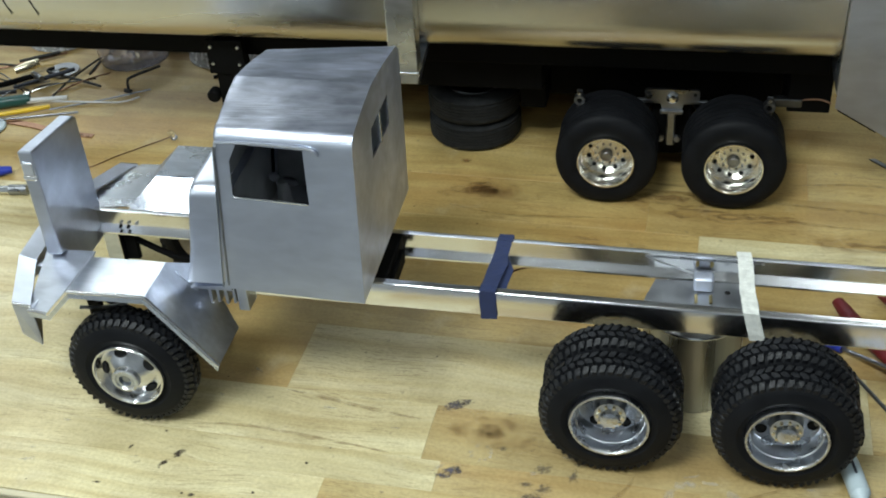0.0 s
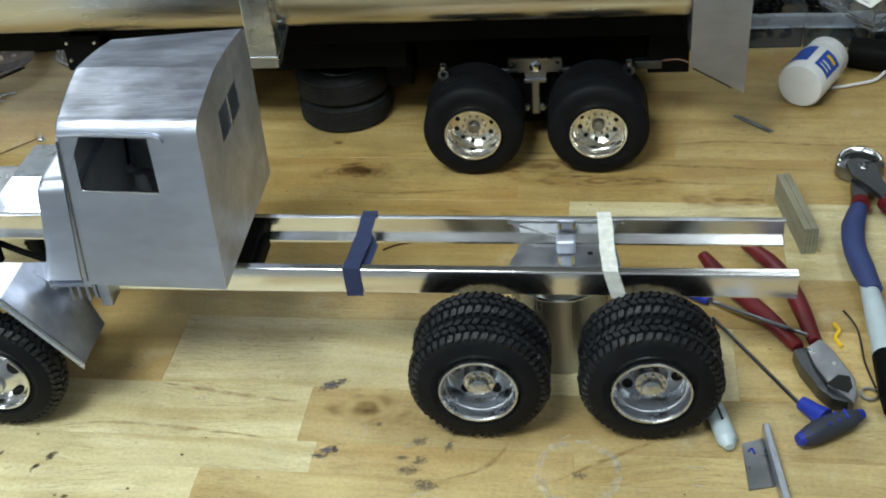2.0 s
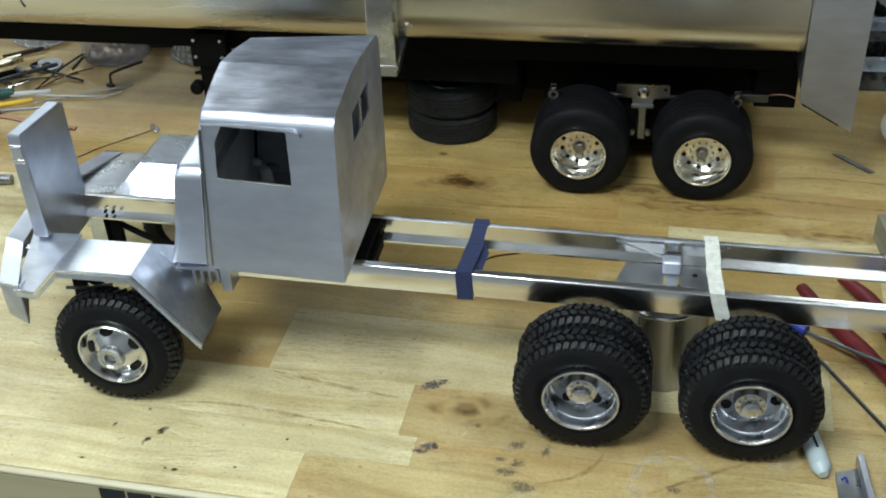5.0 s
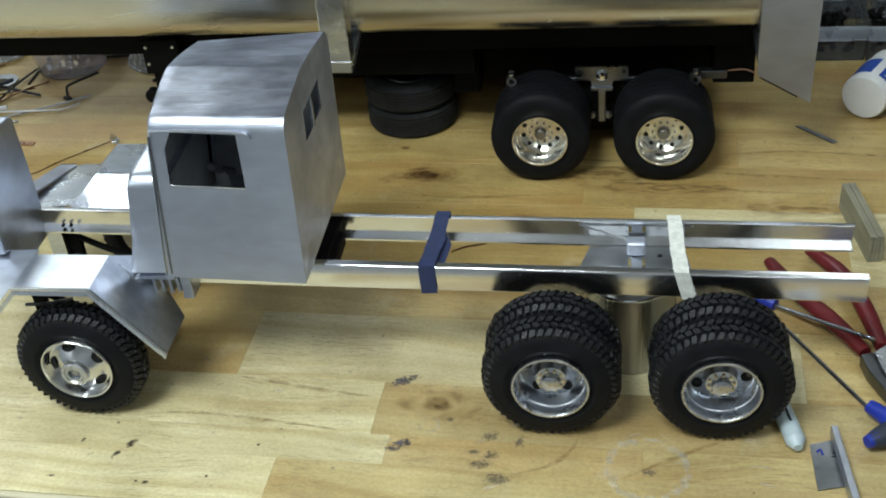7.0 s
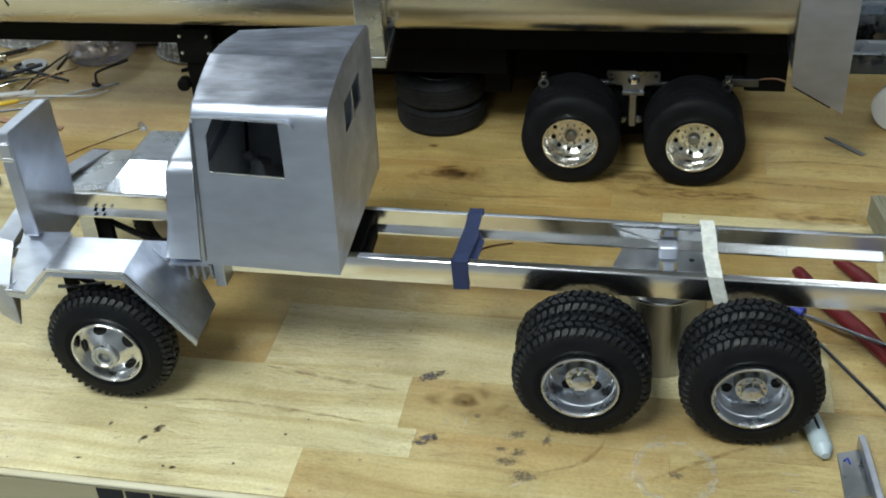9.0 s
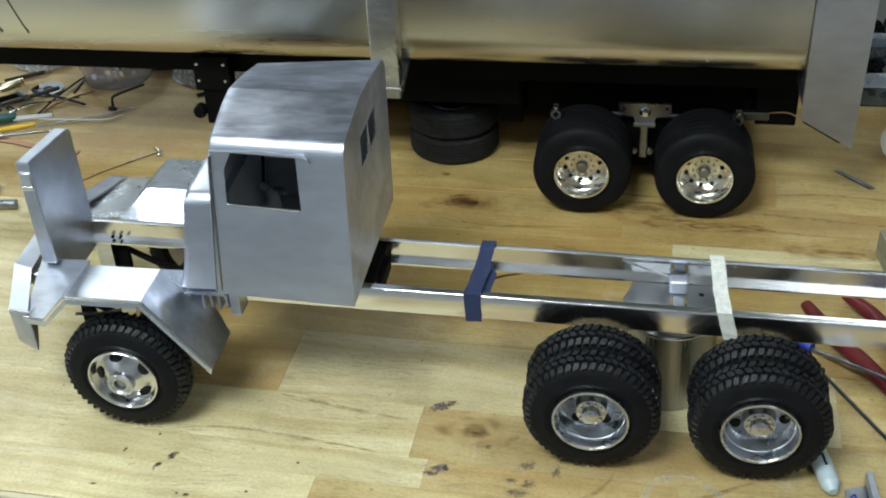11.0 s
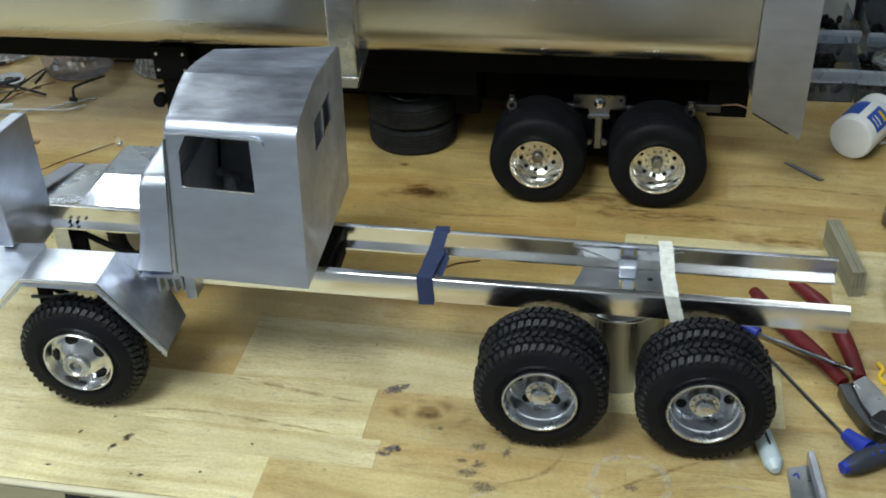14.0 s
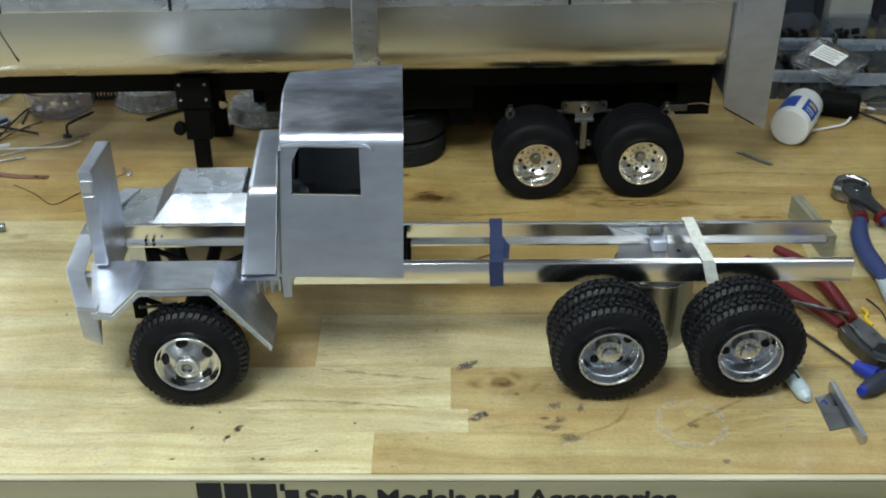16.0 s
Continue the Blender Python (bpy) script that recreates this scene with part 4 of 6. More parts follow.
    for x, k in ((-0.2140, 0.985), (-0.2225, 1.0), (-0.2360, 1.0), (-0.2385, 0.99), (-0.2396, 0.965)):
        loops.append([bm.verts.new((x - (0.157 - z) * 0.15, CY + (y - CY) * k, 0.087 + (z - 0.087) * (k * 0.6 + 0.4))) for y, z in sect])
    for a, c in zip(loops, loops[1:]):
        for k in range(len(sect) - 1):
            bm.faces.new((a[k], a[k + 1], c[k + 1], c[k]))
    bm.faces.new(loops[-1])
    cowl = part("cowl", bm, ALU_CAB, t, "rounded aluminium cowl panel", True)
    solid(cowl, 0.0009)
    part("cowl_foot", prism([(-0.2505, 0.0862), (-0.2240, 0.0862), (-0.2240, 0.0900), (-0.2460, 0.0880)], 0.0265, 0.0330, "y", 0.0004), ALU_CAB, t)
    # weld blobs and a seam inside, seen through the window
    part("inner_seam", tube([(-0.2146, 0.0967, 0.126), (-0.2120, 0.0990, 0.158)], 0.0010), BLACK, t)
    part("weld_blob", lathe([(0.0001, -0.0034), (0.0026, -0.0022), (0.0034, 0.0), (0.0026, 0.0022), (0.0001, 0.0034)], 14), SATIN, t, smooth=True, at=pose(-0.2146, 0.0967, 0.1230))
    part("weld_blob", lathe([(0.0001, -0.0060), (0.0022, -0.0045), (0.0028, 0.0), (0.0022, 0.0045), (0.0001, 0.0060)], 14), STEEL, t, smooth=True, at=pose(-0.2055, 0.0990, 0.1180, 0, 0, 70))
    part("seat_pedestal", lathe([(0.0001, 0.0), (0.0065, 0.0), (0.0050, 0.004), (0.0036, 0.022), (0.0001, 0.0225)], 16, "z"), ALU_INSIDE, t, smooth=True, at=pose(-0.2100, 0.0978, 0.0968))
    # folded bracket under the cowl
    for k, x in enumerate((-0.2395, -0.2345, -0.2295, -0.2245)):
        part("bracket_tab", box(x - 0.0009, x + 0.0009, 0.0290, 0.0420, 0.0740 + 0.0012 * (k % 2), 0.0862, 0.0003), ALU_CAB, t)
    part("bracket_tab", box(-0.2225, -0.2160, 0.0285, 0.0420, 0.0705, 0.0920, 0.0005), ALU_CAB, t, "small folded aluminium bracket")
    return t


def edge_bead(pts, r):
    """A round bead along straight pieces."""
    b = None
    for p, q in zip(pts, pts[1:]):
        b = join(b, tube([p, q], r, 8))
    return b


def fender(truck_thing):
    """A folded fender: front slope, flat top, rear slope, with a turned-down outer lip."""
    line = [(-0.3480, 0.0066, 0.0765), (-0.3340, 0.0045, 0.0765), (-0.3135, -0.0003, 0.0988), (-0.2660, 0.0, 0.0985), (-0.2290, 0.0, 0.0510)]
    inner = [(-0.3575, 0.0570, 0.0838), (-0.3255, 0.0585, 0.0840), (-0.3125, 0.0335, 0.0988), (-0.2660, 0.0335, 0.0985), (-0.2290, 0.0355, 0.0505)]
    t = sheet_part("fender", truck_thing, [(line[k], line[k + 1], inner[k + 1], inner[k]) for k in range(3)] + [(line[3], line[4], inner[4], (-0.2540, 0.0550, 0.0831), inner[3])],
                   ALU_FENDER, "folded bare aluminium front fender", 0.0010)
    low = [(x + (0.0006 if k < 3 else -0.0012), y - 0.0002, z - 0.0045) for k, (x, y, z) in enumerate(line)]
    sheet_part("lip", t, [(line[k], line[k + 1], low[k + 1], low[k]) for k in range(4)], ALU)
    part("rolled_edge", edge_bead([(x, y, z - 0.0001) for x, y, z in line], 0.0011), ALU_BRIGHT, t, smooth=True)
    part("apron", prism([(-0.3280, 0.0795), (-0.3140, 0.0980), (-0.2660, 0.0980), (-0.2480, 0.0795)], 0.0330, 0.0340, "y"), ALU, t)
    return t


def sheet_part(name, parent, faces, material, label="", thick=0.0009):
    """Flat plates that share their corners: a list of loops of (x, y, z)."""
    b = bmesh.new()
    known = {}
    for loop in faces:
        b.faces.new([known.setdefault(c, b.verts.new(c)) if c not in known else known[c] for c in loop])
    return solid(part(name, b, material, parent, label), thick, 0.0)


def far_fender(truck_thing):
    """The fender across the frame: a level front plate, a slope, the top, the rear slope and an apron down to the rail."""
    b0, c0 = (-0.3255, 0.1150, 0.0800), (-0.3260, 0.1680, 0.0800)
    tl, tf = (-0.3110, 0.1300, 0.0960), (-0.3100, 0.1690, 0.0957)
    tr, rf = (-0.2600, 0.1300, 0.0960), (-0.2590, 0.1690, 0.0957)
    t = sheet_part("fender", truck_thing, [
        ((-0.3580, 0.1150, 0.0775), b0, c0, (-0.3405, 0.1680, 0.0795), (-0.3590, 0.1360, 0.0775)),
        (b0, tl, tf, c0), (tl, tr, rf, tf),
        (tr, (-0.2250, 0.1300, 0.0500), (-0.2250, 0.1690, 0.0500), rf)], ALU, "folded bare aluminium front fender")
    sheet_part("apron", t, [((-0.3260, 0.1095, 0.0810), (-0.2430, 0.1085, 0.0802), (-0.2430, 0.1297, 0.0955), (-0.3112, 0.1297, 0.0955))], ALU, "pale inner apron panel")
    # black strip added so the slot reads as a shaded gap
    part("slot_shade_strip", prism([(-0.3400, 0.1665), (-0.3585, 0.1320), (-0.3625, 0.1350), (-0.3440, 0.1690)], 0.0735, 0.0750, "z"), BLACK, t, "black strip standing in for shade in the slot")
    part("rolled_edge", edge_bead([(x, y - 0.0002, z - 0.0001) for x, y, z in ((-0.3260, 0.1095, 0.0810), (-0.2430, 0.1085, 0.0802))], 0.0008), ALU_BRIGHT, t, smooth=True)
    return t


def front_end(truck_thing):
    shell = prism([(0.0500, 0.0860), (0.0580, 0.0860), (0.0580, 0.0640), (0.1075, 0.0635), (2 * CY - 0.0400, 0.0960), (2 * CY - 0.0400, 0.1520), (2 * CY - 0.0430, 0.1548), (0.0500, 0.1606)], -0.3535, -0.3440, "x", 0.0011)
    t = part("radiator_shell", shell, ALU_CAB, truck_thing, "upright bare aluminium radiator shell")
    part("clip", join(box(-0.3525, -0.3450, 0.0486, 0.0502, 0.1440, 0.1535, 0.0006), box(-0.3530, -0.3445, 0.0480, 0.0506, 0.1415, 0.1445, 0.0008)), CHROME, t, "small bright folded clip")
    # a band on top, tipped to keep a lamp's reflection from the camera, swept back to its ends, with a front wall below
    # it and an end flap turned down
    half_o = [(-0.3575, 0.0075, 0.0802), (-0.3742, 0.0515, 0.0828)]
    half_i = [(-0.3452, 0.0066, 0.0794), (-0.3612, 0.0482, 0.0819)]
    far = (lambda c: (c[0] + 0.0015, 0.1745 - c[1], c[2]))
    outer = half_o + [(-0.3722, 0.0873, 0.0880)] + [far(c) for c in half_o[::-1]]
    inside = half_i + [(-0.3600, 0.0873, 0.0880)] + [far(c) for c in half_i[::-1]]
    b = sheet_part("bumper", truck_thing, [(outer[k], outer[k + 1], inside[k + 1], inside[k]) for k in range(4)], ALU_CAB, "folded aluminium bumper with swept ends", 0.0010)
    wall = [(x + 0.0010, y, z - 0.0230) for x, y, z in outer]
    sheet_part("front_wall", b, [(outer[k], outer[k + 1], wall[k + 1], wall[k]) for k in range(4)], ALU_CAB)
    for turn in ((lambda c: c), far):
        sheet_part("end_flap", b, [tuple(turn(c) for c in (half_o[0], half_i[0], (-0.3450, 0.0062, 0.0502), (-0.3570, 0.0084, 0.0556)))], ALU_CAB)
        sheet_part("end_return", b, [tuple(turn(c) for c in (half_i[0], (-0.3445, 0.0170, 0.0780), (-0.3450, 0.0063, 0.0504)))], ALU)
        part("fold", edge_bead([turn(half_o[0]), turn(half_i[0])], 0.0008), ALU_BRIGHT, b, smooth=True)
    part("bracket", box(-0.362, -0.346, RAIL_NEAR, RAIL_NEAR + 0.008, RZ0, RZ1 - 0.003, 0.0005), ALU, b)
    part("bracket", box(-0.362, -0.354, RAIL_FAR - 0.008, RAIL_FAR, RZ0, RZ1 - 0.003, 0.0005), ALU, b)


def band(name, label, line, material):
    """A strip of tape across both rails: (left edge, right edge, y, z) from the hanging near end to the far one, a little creased."""
    t = thing(name, label, "tape")
    rng = random.Random(4)
    rows = []
    for (a0, c0, y0, z0), (a1, c1, y1, z1) in zip(line, line[1:]):
        for k in range(4):
            q = k / 4
            rows.append((a0 + (a1 - a0) * q, c0 + (c1 - c0) * q, y0 + (y1 - y0) * q, z0 + (z1 - z0) * q))
    rows.append(line[-1])
    bm = bmesh.new()
    grid = []
    for a0, c0, y, z in rows:
        wob = rng.uniform(0.0, 0.0005)
        grid.append([bm.verts.new((a0 + (c0 - a0) * u + rng.uniform(-0.0002, 0.0002), y, z + wob + rng.uniform(0.0, 0.0004))) for u in (0.0, 0.33, 0.67, 1.0)])
    for ra, rb in zip(grid, grid[1:]):
        for k in range(3):
            bm.faces.new((ra[k], ra[k + 1], rb[k + 1], rb[k]))
    solid(part("strip", bm, material, t), 0.0003, 1.0)
    return t


def supports():
    t = thing("metal_can", "upright round grey metal can propping up the frame", "can", pose(0.0445, 0.0780, 0))
    part("body", lathe([(0.0001, 0.0), (0.0296, 0.0), (0.0300, 0.0012), (0.0297, 0.003), (0.0297, 0.0560), (0.0301, 0.0570), (0.0290, 0.0580), (0.0240, 0.0578), (0.0230, 0.0634), (0.0001, 0.0634)], 64, "z"), CAN_STEEL, t, smooth=True)
    part("rim", lathe([(0.0293, 0.0586), (0.0301, 0.0590), (0.0305, 0.0580), (0.0301, 0.0570)], 64, "z", True), ALU_BRIGHT, t, "bright rolled rim", True)


TRUCK = truck()
front_wheel(TRUCK, pose(-0.2868, -0.0035, 0.0405))
front_wheel(TRUCK, pose(-0.2868, 2 * CY + 0.0095, 0.0405, 0, 0, 180))
rear_wheels(pose(0.0003, -0.0090, 0.0405))
rear_wheels(pose(0.0958, -0.0090, 0.0405, 0, 25, 0))
cab(TRUCK)
fender(TRUCK)
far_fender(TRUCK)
front_end(TRUCK)
ZT = RZ1 + 0.0007
blue = band("blue_tape", "dark blue masking tape strip twisted across the rails",
            [(-0.0790, -0.0695, RAIL_NEAR - 0.0011, 0.0650), (-0.0800, -0.0700, RAIL_NEAR - 0.0009, ZT + 0.0014), (-0.0788, -0.0692, 0.0560, ZT + 0.0014), (-0.0778, -0.0668, 0.0730, ZT + 0.0002),
             (-0.0770, -0.0680, 0.0830, ZT), (-0.0765, -0.0672, 0.0950, ZT + 0.0014), (-0.0760, -0.0668, RAIL_FAR + 0.0009, ZT + 0.0014), (-0.0760, -0.0668, RAIL_FAR + 0.0011, ZT - 0.0050)], TAPE_BLUE)
solid(mesh_part("flap", [(-0.0720, 0.0530, ZT - 0.0022), (-0.0655, 0.0530, ZT - 0.0030), (-0.0632, 0.0730, ZT - 0.0026), (-0.0685, 0.0835, ZT - 0.0006)], [(0, 1, 2, 3)], TAPE_BLUE, blue, "folded-over tape edge"), 0.0003)
band("white_tape", "white cloth tape strip across the rails",
     [(0.0750, 0.0836, RAIL_NEAR - 0.0011, 0.0635), (0.0698, 0.0785, RAIL_NEAR - 0.0009, ZT - 0.0012), (0.0690, 0.0778, 0.0560, ZT - 0.0012), (0.0682, 0.0770, 0.0690, ZT - 0.0022),
      (0.0676, 0.0763, 0.0900, ZT - 0.0012), (0.0670, 0.0755, RAIL_FAR + 0.0009, ZT - 0.0012), (0.0670, 0.0755, RAIL_FAR + 0.0011, ZT - 0.0070)], TAPE_WHITE)
supports()


# ---- the trailer behind ----
TY = 0.272  # near side of the trailer body


def trailer():
    t = thing("dump_trailer", "polished aluminium model dump trailer with black frame", "model trailer")
    x0, x1, w, zb, zt = -0.520, 0.134, 0.185, 0.1180, 0.1850
    r = 0.030
    # body: flat side, rounded lower corner, flat belly
    prof = [(TY, zt), (TY, zb + r)] + [(TY + r - r * math.cos(radians(a)), zb + r - r * math.sin(radians(a))) for a in range(10, 91, 10)]
    prof = prof + [(2 * TY + w - y, z) for y, z in prof[::-1]]
    bm = bmesh.new()
    xs = [x0 + 0.004, x0 + 0.016] + list(np.linspace(x0 + 0.03, x1, 12))
    loops = []
    for i, x in enumerate(xs):
        loops.append([bm.verts.new((x - (0.012 * (z - zb) / (zt - zb) if i < 2 else 0), y, z + (0.006 if i == 0 and z < zb + 0.02 else 0))) for y, z in prof])
    for a, c in zip(loops, loops[1:]):
        for k in range(len(prof) - 1):
            bm.faces.new((a[k], a[k + 1], c[k + 1], c[k]))
    bm.faces.new(loops[0])
    bm.faces.new(loops[-1])
    part("body", bm, SKIN, t, "polished aluminium tub with rounded lower edge", True)
    for y in (TY, TY + w):
        s = 1 if y == TY else -1
        part("top_rail", box(x0 - 0.012, x1 + 0.040, y - 0.0045, y + 0.0045, zt + 0.0005, zt + 0.040, 0.0015), ALU, t, "pale aluminium top rail")
        for x in (-0.4590, -0.3230, -0.0020):
            part("rail_joint", box(x - 0.0012, x + 0.0012, y - 0.0052 * s - 0.001, y - 0.0046 * s + 0.001, zt + 0.0015, zt + 0.039), DARK, t)
    # side post with its foot bent inwards
    part("post", join(box(-0.1785, -0.1575, TY - 0.0145, TY - 0.0005, 0.1030, zt + 0.036, 0.0012), prism([(TY - 0.0005, 0.1075), (TY + 0.034, 0.1178), (TY + 0.034, 0.1162), (TY - 0.0005, 0.1055)], -0.1785, -0.1575, "x")), ALU, t, "square aluminium side post")
    part("foot_trim", box(-0.1792, -0.1568, TY - 0.0152, TY - 0.0002, 0.1112, 0.1126, 0.0004), ALU_BRIGHT, t, "bright cut edge of the post")
    part("foot_trim", prism([(TY - 0.0150, 0.1110), (TY + 0.0300, 0.1200), (TY + 0.0300, 0.1186), (TY - 0.0150, 0.1096)], -0.1574, -0.1566, "x"), ALU_BRIGHT, t)
    # rear flap plate
    part("rear_plate", prism([(0.1345, 0.093), (0.1730, 0.0705), (0.1745, 0.205), (0.1350, 0.205)], TY - 0.006, TY - 0.0045, "y"), ALU_CAB, t, "flat grey aluminium rear plate")
    part("rear_plate", prism([(0.1345, 0.093), (0.1730, 0.0705), (0.1745, 0.205), (0.1350, 0.205)], TY + w + 0.0045, TY + w + 0.006, "y"), ALU, t)
    # thin black bar draws the shadow line along the slanted edge
    part("plate_shade_line", prism([(0.1365, 0.0912), (0.1640, 0.0752), (0.1640, 0.0738), (0.1365, 0.0898)], TY - 0.0043, TY - 0.0030, "y"), BLACK, t, "black strip for the shade line under the plate")
    part("tail_lip", box(0.1345, 0.138, TY, TY + w, 0.100, zt, 0.001), ALU, t)
    part("gusset", prism([(0.139, 0.178), (0.146, 0.198), (0.139, 0.198)], TY - 0.0085, TY - 0.0062, "y"), ALU, t)
    # black frame, with black boxes added to fill in shade under the tub
    part("frame_beam", box(-0.66, 0.1335, TY + 0.038, TY + 0.052, 0.0950, 0.1170, 0.001), BLACK, t, "black frame beam")
    part("frame_beam", box(-0.66, 0.130, TY + 0.128, TY + 0.142, 0.0950, 0.1170, 0.001), BLACK, t)
    part("floor_plate", box(-0.30, 0.1320, TY + 0.053, TY + 0.1275, 0.104, 0.1165, 0.001), BLACK, t, "black floor plate")
    part("subframe", box(-0.075, 0.1080, TY + 0.100, TY + 0.124, 0.0380, 0.1035, 0.001), BLACK, t, "black subframe block filling in shade behind the wheels")
    part("subframe_shade_plate", box(-0.262, -0.0755, TY + 0.053, TY + 0.150, 0.0660, 0.1035, 0.001), BLACK, t)
    # stands in for deep shade on the wood beside the first wheel
    part("subframe_shade_plate", box(-0.0960, -0.0755, TY + 0.075, TY + 0.150, 0.0380, 0.1035, 0.001), BLACK, t)
    # not a known part: keeps the rear lamps off the wood under the tub
    part("far_light_block", box(-0.290, 0.1320, TY + 0.1760, TY + 0.1810, 0.0002, 0.1165, 0.001), BLACK, t, "black plate added at the far side to block light")
    part("tail_beam", box(0.1085, 0.1395, TY + 0.053, TY + 0.150, 0.0560, 0.1035, 0.001), BLACK, t)
    for y in (TY + 0.030, TY + 0.138):
        leg = part("landing_leg", join(box(-0.3310, -0.3080, y - 0.002, y + 0.016, 0.052, 0.112, 0.0015), box(-0.3260, -0.3130, y, y + 0.012, 0.0, 0.055, 0.001)), BLACK, t, "black landing gear leg")
        part("foot", box(-0.331, -0.309, y - 0.004, y + 0.018, 0.0, 0.003, 0.001), BLACK, leg)
        part("leg_plate", box(-0.3350, -0.3050, y - 0.0045, y - 0.0022, 0.084, 0.113, 0.0006), BLACK, leg)
        for bx in (-0.3310, -0.3090):
            for bz in (0.0932, 0.1075):
                part("bolt", moved(nut(0.0014, 0.0015, 0), pose(bx, y - 0.0046, bz)), SATIN, leg)
        part("crank", lathe([(0.0001, -0.005), (0.0042, -0.005), (0.0055, -0.003), (0.0055, 0.004)], 20), BLACK, leg, at=pose(-0.3355, y - 0.002, 0.064))
    part("air_fitting", moved(lathe([(0.0012, -0.004), (0.0035, -0.004), (0.0038, 0), (0.0012, 0.001)], 16), pose(-0.296, TY + 0.034, 0.085)), CHROME, t)
    # suspension and axles
    for x in (-0.0223, 0.0700):
        part("axle", tube([(x, TY + 0.030, TRAIL_R), (x, TY + 0.15, TRAIL_R)], 0.006, 12), BLACK, t)
    hg = part("hanger", prism([(0.0030, 0.0750), (0.0045, 0.0765), (0.0425, 0.0765), (0.0440, 0.0750), (0.0440, 0.0690), (0.0425, 0.0675), (0.0330, 0.0675), (0.0310, 0.0590), (0.0165, 0.0590), (0.0145, 0.0675), (0.0045, 0.0675), (0.0030, 0.0690)], 0.3140, 0.3165, "y"), STEEL, t, "grey metal suspension hanger")
    part("pivot_bolt", moved(lathe([(0.0004, -0.0042), (0.0022, -0.004), (0.0028, -0.002), (0.0046, -0.001), (0.0046, 0.0)], 20), pose(0.0238, 0.3138, 0.0700)), CHROME, hg)
    for hx in (0.0065, 0.0405):
        part("hole", moved(lathe([(0.0002, -0.0003), (0.0014, -0.0003), (0.0015, 0.0)], 12), pose(hx, 0.3138, 0.0730)), DARK, hg)
    part("equaliser", box(-0.003, 0.050, 0.3165, 0.3200, 0.0630, 0.0665, 0.0008), STEEL, hg)
    part("equaliser_clamp", join(box(0.0150, 0.0325, 0.3110, 0.3140, 0.0570, 0.0605, 0.001), box(0.0205, 0.0270, 0.311, 0.315, 0.030, 0.058, 0.001)), STEEL, hg)
    for x in (0.0165, 0.0290):
        part("link_bolt", moved(lathe([(0.0002, -0.0032), (0.0024, -0.0028), (0.003, 0.0)], 14), pose(x, 0.3112, 0.0370)), STEEL, hg)
    # black block put where the wood between the wheels lies in shade
    part("wheel_gap_shade", box(0.0090, 0.0385, 0.3230, 0.3330, 0.0160, 0.0665, 0.0012), BLACK, hg, "black block standing in for shade between the wheels")
    for x, z in ((-0.0445, 0.0735), (0.0935, 0.0735)):
        eye = part("spring_eye", moved(lathe([(0.0021, -0.0030), (0.0040, -0.0030), (0.0043, -0.0020), (0.0043, 0.0030), (0.0021, 0.0030)], 20, "y", True), pose(x, 0.3000, z)), STEEL, t, smooth=True)
        part("shackle", join(box(x - 0.0022, x + 0.0022, 0.2985, 0.3000, z + 0.0035, z + 0.0085, 0.0004), box(x - 0.0022, x + 0.0022, 0.2985, 0.3000, z - 0.0100, z - 0.0035, 0.0004)), DARK_STEEL, eye)
        part("bolt", moved(nut(0.0016, 0.0022, 0), pose(x, 0.2975, z + 0.0065)), SATIN, eye)
    part("tail_box", box(0.0985, 0.1190, 0.3240, 0.3310, 0.0600, 0.0668, 0.0008), DARK_STEEL, t, "small dark metal box at the tail")
    part("wire", tube([(0.118, 0.326, 0.066), (0.131, 0.322, 0.069), (0.139, 0.318, 0.068)], 0.0008), COPPER, t)
    for x in (-0.0223, 0.0708):
        wh, rim = trailer_wheel(t, pose(x, 0.2695, TRAIL_R))
        trailer_rim_detail(rim)
    for x in (-0.0223, 0.0708):
        wh, rim = trailer_wheel(t, pose(x, 0.2695 + 0.175, TRAIL_R, 0, 0, 180))
    # marker strokes and figures near the nose
    for x in (-0.4920, -0.4700):
        part("marker_line", tube([(x, TY - 0.0003, zt), (x + 0.010, TY - 0.0003, 0.158), (x + 0.0165, TY - 0.0003, 0.1420)], 0.00042, 5), INK, t)
    for x, word in ((-0.4975, "30"), (-0.4765, "25")):
        txt = bpy.data.curves.new("figure", "FONT")
        txt.body, txt.size, txt.extrude = word, 0.0080, 0.0001
        tmp = bpy.data.objects.new("tmp", txt)
        me = bpy.data.meshes.new_from_object(tmp)
        bpy.data.objects.remove(tmp)
        ob = new("marker_figure", me)
        me.materials.append(INK)
        ob.matrix_basis = pose(x, TY - 0.0004, 0.1715, 90, 0, 0)
        ob.parent = t
    return t


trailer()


def spare(z, turn):
    t = thing("spare_tyre", "small black ribbed rubber tyre lying in a stack", "tyre", pose(-0.138, 0.372, z, 90, 0, turn), "spare tyres")
    part("tyre", lathe(tyre_profile(0.0385, 0.0235, 0.0215, 5, 0.0009), 64, closed=True), RUBBER_DUSTY, t, smooth=True)
    part("rim", lathe([(0.0218, 0.0215), (0.0222, 0.0222), (0.0216, 0.0230), (0.0206, 0.0226), (0.0200, 0.0190), (0.0120, 0.0180), (0.0118, 0.0120), (0.0218, 0.0110)], 48, closed=True), DARK_STEEL, t, "dark wheel rim with a worn bright edge", True)


spare(0.0, 0)
spare(0.0240, 20)


